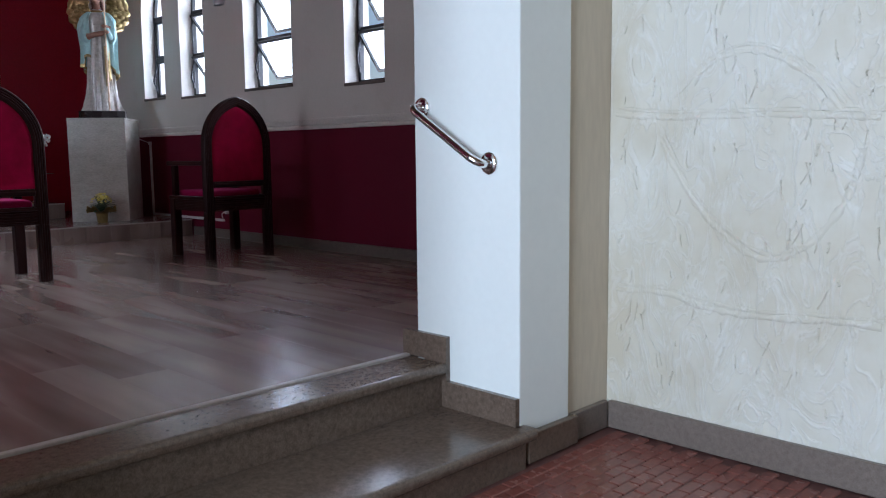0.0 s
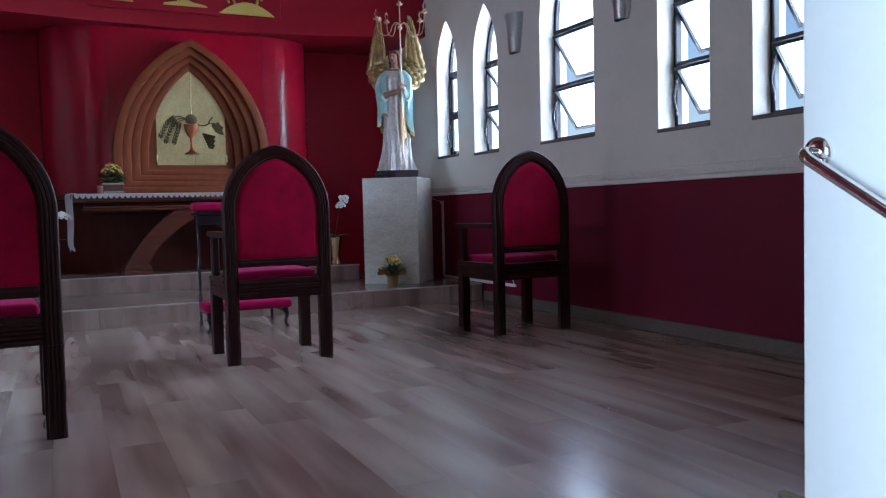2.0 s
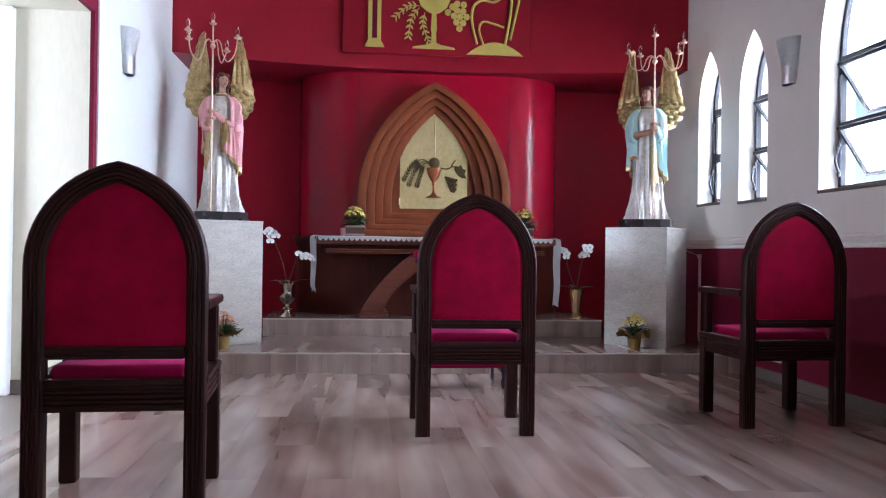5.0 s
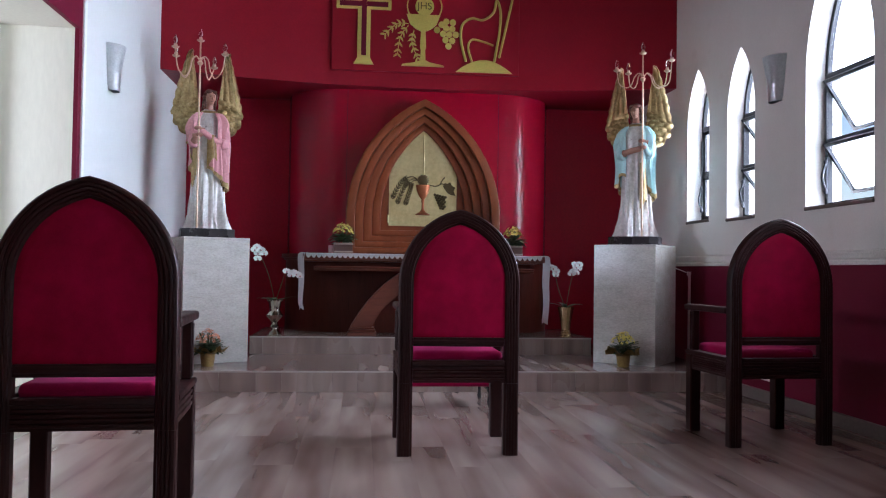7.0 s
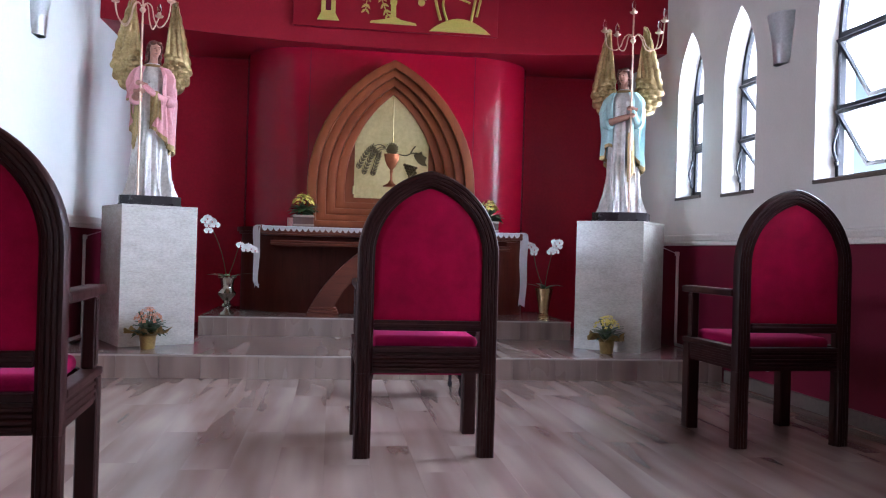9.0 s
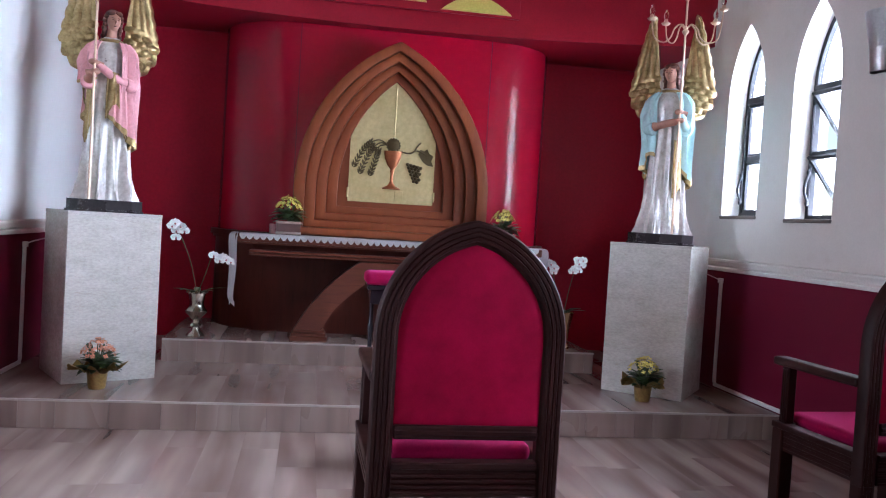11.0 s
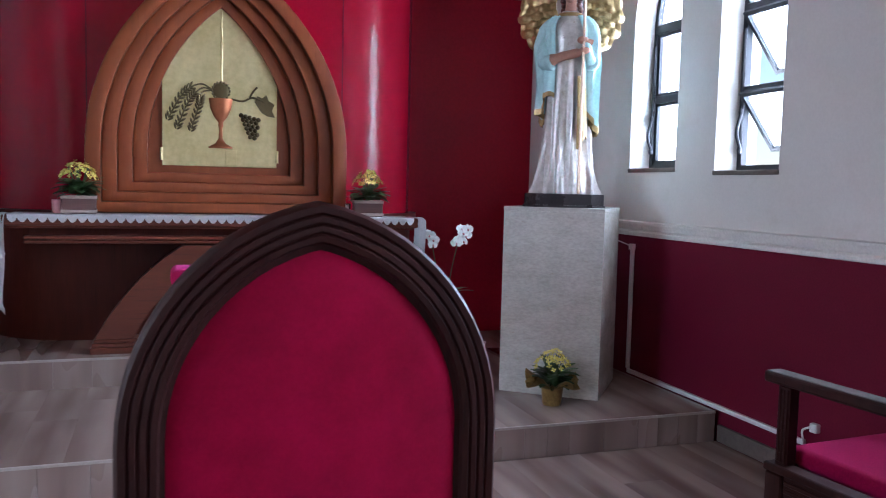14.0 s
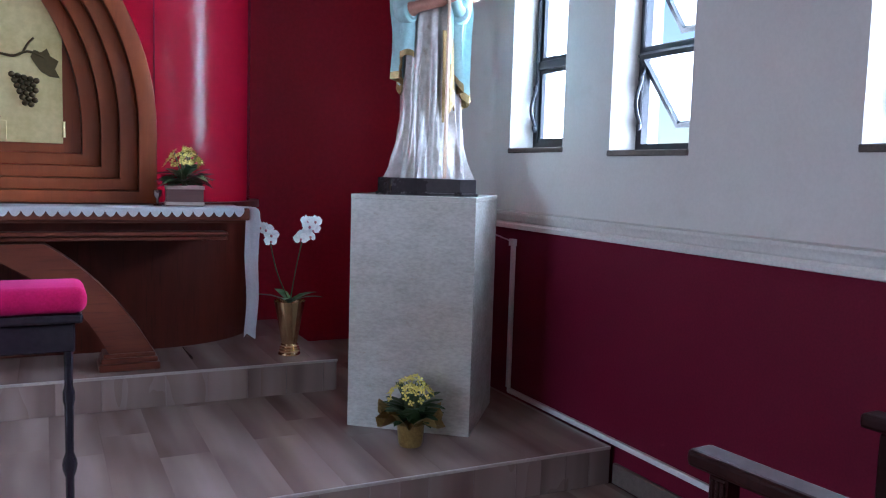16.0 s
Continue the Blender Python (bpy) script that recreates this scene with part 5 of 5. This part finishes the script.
flower_pot(pose(3.335, 7.985, 0.16), "yellow", "wrap", "potted yellow kalanchoe in gold wrap by the pedestal", 3)
flower_pot(pose(-0.06, 7.965, 0.16), "orange", "wrap", "potted salmon kalanchoe in gold wrap by the pedestal", 7)
flower_pot(pose(0.965, 9.11, 1.092, 0, 0, 3), "yellow", "dark", "yellow kalanchoe in a wooden box on the altar", 11)
flower_pot(pose(2.60, 9.12, 1.092, 0, 0, -6), "yellow", "dark", "pale yellow kalanchoe in a dark box on the altar", 13)


def orchid(m, style, label, sprays, seed):
    rnd = random.Random(seed)
    root = thing("orchid_vase", m, label, "vase", "orchid vases")
    if style == "gold":
        prof = [(0.044, 0.0), (0.048, 0.004), (0.046, 0.012), (0.043, 0.016), (0.045, 0.026), (0.040, 0.03), (0.042, 0.04), (0.036, 0.044), (0.038, 0.054), (0.034, 0.06), (0.042, 0.12), (0.053, 0.2), (0.068, 0.285), (0.066, 0.287), (0.05, 0.2), (0.036, 0.1)]
        part("vase_body", lathe(bmesh.new(), [(1.2 * r, z) for r, z in prof], 28), "gold", root, smooth=True)
        top = 0.27
    else:
        prof = [(0.062, 0.0), (0.066, 0.008), (0.058, 0.02), (0.034, 0.045), (0.03, 0.07), (0.044, 0.085), (0.03, 0.1), (0.03, 0.125), (0.05, 0.15), (0.075, 0.175), (0.078, 0.19), (0.06, 0.21), (0.05, 0.24), (0.058, 0.29), (0.066, 0.32), (0.063, 0.322), (0.04, 0.25)]
        part("vase_body", lathe(bmesh.new(), prof, 28), "silver", root, smooth=True)
        rim = [((0.064 + 0.008 * math.sin(10 * a)) * math.cos(a), (0.064 + 0.008 * math.sin(10 * a)) * math.sin(a), 0.324) for a in [2 * math.pi * k / 60 for k in range(61)]]
        part("vase_rim", tube(bmesh.new(), rim, 0.008, 6), "silver", root, smooth=True)
        top = 0.30
    bm = bmesh.new()
    for k in range(5):
        petal_leaf(bm, Vector((0, 0, top)), k * 1.3 + 0.4, 0.65, 0.16 + 0.05 * rnd.random(), 0.026, 0.45)
    part("foliage", bm, "leaf", root)
    for pts, blooms in sprays:
        line = bend(pts, 8)
        part("stem", tube(bmesh.new(), line, 0.003, 6), "stem", root, smooth=True)
        for i, (dx, dz) in enumerate(blooms):
            c = line[-1] + Vector((dx, -0.01 - 0.012 * (i % 2), dz))
            bm = bmesh.new()
            turn = Matrix.Translation(c) @ Euler((radians(80 + 14 * rnd.uniform(-1, 1)), 0, radians(25 * rnd.uniform(-1, 1)))).to_matrix().to_4x4()
            for a, l, w in ((1.57, 0.034, 0.013), (3.67, 0.034, 0.013), (5.76, 0.034, 0.013), (0.15, 0.04, 0.024), (2.99, 0.04, 0.024)):
                petal_leaf(bm, Vector((0, 0, 0)), a, 0.15, l, w, 0.2)
            for k in range(2):
                ball(bm, (0, -0.006, 0.006), 0.007, 0.008, 0.006, 8, 5, 1)
            bmesh.ops.transform(bm, matrix=turn, verts=bm.verts)
            part("bloom", bm, ["petal", "petal_mid"], root)
    return root


orchid(pose(3.125, 9.09, 0.32), "gold", "polished brass trumpet vase with white orchids",
       [([(0, 0, 0.27), (0.03, 0, 0.45), (0.06, -0.01, 0.60)], [(0.0, 0.03), (0.03, 0.075), (0.055, 0.06), (0.06, 0.10), (0.02, 0.10), (-0.015, 0.01), (0.035, 0.02)]),
        ([(0, 0, 0.27), (-0.07, 0, 0.44), (-0.11, -0.01, 0.60)], [(0.0, 0.0), (-0.025, 0.06), (-0.055, 0.07), (-0.085, 0.10), (0.005, 0.03)])], 21)
orchid(pose(0.345, 9.04, 0.32), "silver", "ornate silver vase with white orchids",
       [([(0, 0, 0.30), (0.05, 0, 0.45), (0.10, -0.01, 0.60), (0.15, -0.02, 0.56)], [(0.0, 0.0), (0.045, 0.01), (-0.045, 0.035), (0.08, -0.005), (0.02, 0.025)]),
        ([(0, 0, 0.30), (-0.05, 0, 0.52), (-0.12, -0.01, 0.70), (-0.16, -0.02, 0.76)], [(0.0, 0.0), (-0.03, 0.03), (0.03, 0.03), (0.0, -0.05), (0.055, 0.0), (-0.01, 0.055)])], 22)

cruet = thing("glass_cruet", pose(2.475, 9.12, 1.092), "small clear glass cruet with metal foot", "cruet")
part("bowl", lathe(bmesh.new(), [(0.02, 0.0), (0.022, 0.004), (0.006, 0.012), (0.006, 0.035), (0.018, 0.05), (0.02, 0.075), (0.017, 0.078)], 14), "silver", cruet, smooth=True)
cup_l = thing("candle_cup", pose(0.855, 9.10, 1.092), "small pinkish glass candle cup", "candle")
part("cup", lathe(bmesh.new(), [(0.022, 0.0), (0.025, 0.004), (0.027, 0.075), (0.025, 0.075)], 14), "pink", cup_l, smooth=True)

# ---- wall fixtures ----


def sconce(m, label):
    root = thing("wall_sconce", m, label, "wall lamp", "wall sconces")
    # out of the wall is -y here
    top, bot, h = 0.125, 0.072, 0.30
    bm = bmesh.new()
    rows = []
    n = 10
    for w, dep, z in ((bot, 0.05, 0.0), (top, 0.105, h)):
        rows.append([(w * math.cos(math.pi * k / n), -dep * math.sin(math.pi * k / n), z) for k in range(n + 1)])
    lo, hi = ([bm.verts.new(p) for p in r] for r in rows)
    for k in range(n):
        bm.faces.new((lo[k], lo[k + 1], hi[k + 1], hi[k]))
    bmesh.ops.solidify(bm, geom=bm.faces[:], thickness=0.005)
    part("shade", bm, "shade", root, "frosted flared glass shade", smooth=True)
    bm = bmesh.new()
    lo = [bm.verts.new((0.066 * math.cos(math.pi * k / n), -0.062 * math.sin(math.pi * k / n) - 0.004, -0.03)) for k in range(n + 1)]
    hi = [bm.verts.new((0.080 * math.cos(math.pi * k / n), -0.072 * math.sin(math.pi * k / n) - 0.004, 0.10)) for k in range(n + 1)]
    for k in range(n):
        bm.faces.new((lo[k], lo[k + 1], hi[k + 1], hi[k]))
    bm.faces.new(lo)
    bmesh.ops.solidify(bm, geom=bm.faces[:], thickness=0.003)
    part("holder", bm, "satin", root, "satin metal holder", smooth=True)
    part("wall_plate", boxed(-0.06, 0.06, -0.006, 0.0, -0.03, 0.28, bev=0.002), "chrome", root)
    return root


# out of the east wall is -x; out of the west wall +x
sconce(pose(EAST - 0.001, 6.985, 2.24, 0, 0, -90), "grey frosted glass wall sconce with satin metal holder")
sconce(pose(EAST - 0.001, 5.51, 2.20, 0, 0, -90), "grey frosted glass wall sconce with satin metal holder")
sconce(pose(WEST + 0.001, 7.48, 2.25, 0, 0, 90), "grey frosted glass wall sconce with satin metal holder")

bar = thing("grab_bar", pose(PIER, 0, 0), "chrome grab bar sloping along the pier", "grab bar")
p0, p1 = Vector((0, 2.262, 0.975)), Vector((0, 1.922, 0.765))
d = (p1 - p0).normalized()
pts = bend([(-0.004, p0.y, p0.z), (-0.045, p0.y, p0.z), (-0.066, p0.y + d.y * 0.03, p0.z + d.z * 0.03), (-0.068, p0.y + d.y * 0.07, p0.z + d.z * 0.07),
            (-0.068, p1.y - d.y * 0.07, p1.z - d.z * 0.07), (-0.066, p1.y - d.y * 0.03, p1.z - d.z * 0.03), (-0.045, p1.y, p1.z), (-0.004, p1.y, p1.z)], 6)
part("bar", tube(bmesh.new(), pts, 0.0155, 16), "chrome", bar, smooth=True)
for p in (p0, p1):
    bm = lathe(bmesh.new(), [(0.040, 0.0), (0.040, 0.008), (0.034, 0.014), (0.018, 0.017)], 28)
    bmesh.ops.transform(bm, matrix=Matrix.Translation((0, p.y, p.z)) @ Euler((0, radians(-90), 0)).to_matrix().to_4x4(), verts=bm.verts)
    part("flange", bm, "chrome", bar, smooth=True)


def conduit(wall_x, s, y_up, y_end, z_low, label):
    root = thing("cable_conduit", pose(wall_x, 0, 0), label, "conduit", "cable conduits")
    def b(y0, y1, z0, z1, d=0.018):
        return boxed(min(0, -s * d), max(0, -s * d), y0, y1, z0, z1, bev=0.002)
    part("riser_duct", b(y_up - 0.013, y_up + 0.013, z_low + 0.024, 0.93), "plastic", root)
    part("junction_box", b(y_up - 0.02, y_up + 0.02, 0.93, 0.965, 0.026), "plastic", root)
    part("floor_duct", b(min(y_up, y_end), max(y_up, y_end), z_low, z_low + 0.024), "plastic", root)
    line = bend([(-s * 0.014, y_up, 0.95), (-s * 0.05, y_up + 0.05, 0.97), (-s * 0.16, y_up - 0.02, 1.0)], 6)
    part("cable", tube(bmesh.new(), line, 0.004, 6), "plastic", root, smooth=True)
    return root


conduit(EAST - 0.004, 1, 8.54, 7.06, 0.165, "white plastic cable conduit on the maroon wall")
conduit(WEST + 0.004, -1, 8.62, 7.7, 0.165, "white plastic cable conduit on the maroon wall")
plug = thing("wall_plug", pose(EAST - 0.004, 7.0, 0.262), "white plastic plug with short cable on the wall", "plug")
part("plug_body", boxed(-0.03, 0.0, -0.02, 0.02, -0.021, 0.021, bev=0.006, seg=2), "plastic", plug)
part("plug_cable", tube(bmesh.new(), bend([(-0.02, 0.018, 0.0), (-0.04, 0.045, -0.02), (-0.035, 0.045, -0.06), (-0.012, 0.065, -0.085)], 5), 0.005, 6), "plastic", plug, smooth=True)

# ---- planks, risers and tiles ----
PW, PL = 0.192, 1.28
long_plank = {}


def lay(parent, x0, x1, y0, y1, z, seed):
    """Planks along y in staggered rows between two edges."""
    rnd = random.Random(seed)
    x = x0
    while x < x1 - 0.01:
        w = min(PW, x1 - x)
        y = y0
        first_len = PL * rnd.uniform(0.25, 1.0)
        while y < y1 - 0.01:
            l = min(first_len, y1 - y)
            first_len = PL
            if l > 0.02:
                key = (round(w, 3), round(l, 3))
                if key not in long_plank:
                    long_plank[key] = plank_mesh("plank", w - 0.0002, l - 0.0002, 0.011, "planks")
                ob = new("plank", long_plank[key])
                ob.location = (x + w / 2, y + l / 2, z + rnd.uniform(-0.0001, 0.0001))
                ob.parent = parent
            y += l
        x += w


lay(floor, WEST + 0.002, EAST - 0.024, EDGE + 0.001, STEP1 - 0.001, 0.0, 1)
lay(step_one, WEST + 0.008, EAST - 0.032, STEP1 + 0.004, BACK - 0.01, 0.16, 2)
lay(step_two, 0.139, 3.314, STEP2 + 0.004, BACK - 0.012, 0.32, 3)
riser_mesh = {}


def clad(parent, x0, x1, y, z0, z1, seed, side=None):
    rnd = random.Random(seed)
    x = x0
    while x < x1 - 0.005:
        w = min(PW * rnd.choice((1.0, 1.0, 0.62, 1.45)), x1 - x)
        if w < 0.02:
            break
        key = round(w, 3)
        me = riser_mesh.get((key, z1 - z0))
        if me is None:
            bm = boxed(-w / 2 + 0.0008, w / 2 - 0.0008, 0.0, 0.011, 0.0, z1 - z0, bev=0.001)
            me = bpy.data.meshes.new("riser_piece")
            bm.to_mesh(me)
            bm.free()
            me.materials.append(M["riser"])
            riser_mesh[(key, z1 - z0)] = me
        ob = new("riser_piece", me)
        if side is None:
            ob.location = (x + w / 2, y, z0)
        else:
            ob.matrix_basis = pose(side, x + w / 2, z0, 0, 0, 90)
        ob.parent = parent
        x += w
    return parent


clad(step_one, WEST + 0.008, EAST - 0.032, STEP1, 0.0005, 0.1485, 4)
clad(step_two, 0.139, 3.314, STEP2, 0.1605, 0.3085, 5)
clad(step_two, STEP2 + 0.012, BACK - 0.01, 0, 0.1605, 0.3085, 6, 3.327)
for parent, x0, x1, y, z in ((step_one, WEST + 0.008, EAST - 0.032, STEP1, 0.16), (step_two, 0.139, 3.326, STEP2, 0.32)):
    part("step_edge", boxed(x0, x1, y - 0.004, y + 0.004, z - 0.0115, z + 0.0015, bev=0.0015), "edge_strip", parent, "pale metal step edge")

# small red pavers of the nave, nearest the pier as pieces
bm = boxed(-0.0245, 0.0245, -0.0505, 0.0505, -0.008, 0.0, bev=0.004)
paver = bpy.data.meshes.new("paver")
bm.to_mesh(paver)
bm.free()
paver.materials.append(M["tile"])
for i in range(21):
    for j in range(14):
        y = 1.70 - 0.051 * i
        x = 2.70 - 0.104 * j - (0.052 if i % 2 else 0.0)
        ob = new("paver", paver)
        ob.matrix_basis = pose(x, y, NAVE + random.uniform(-0.001, 0.001), 0, 0, 90)
        ob.parent = nave_floor
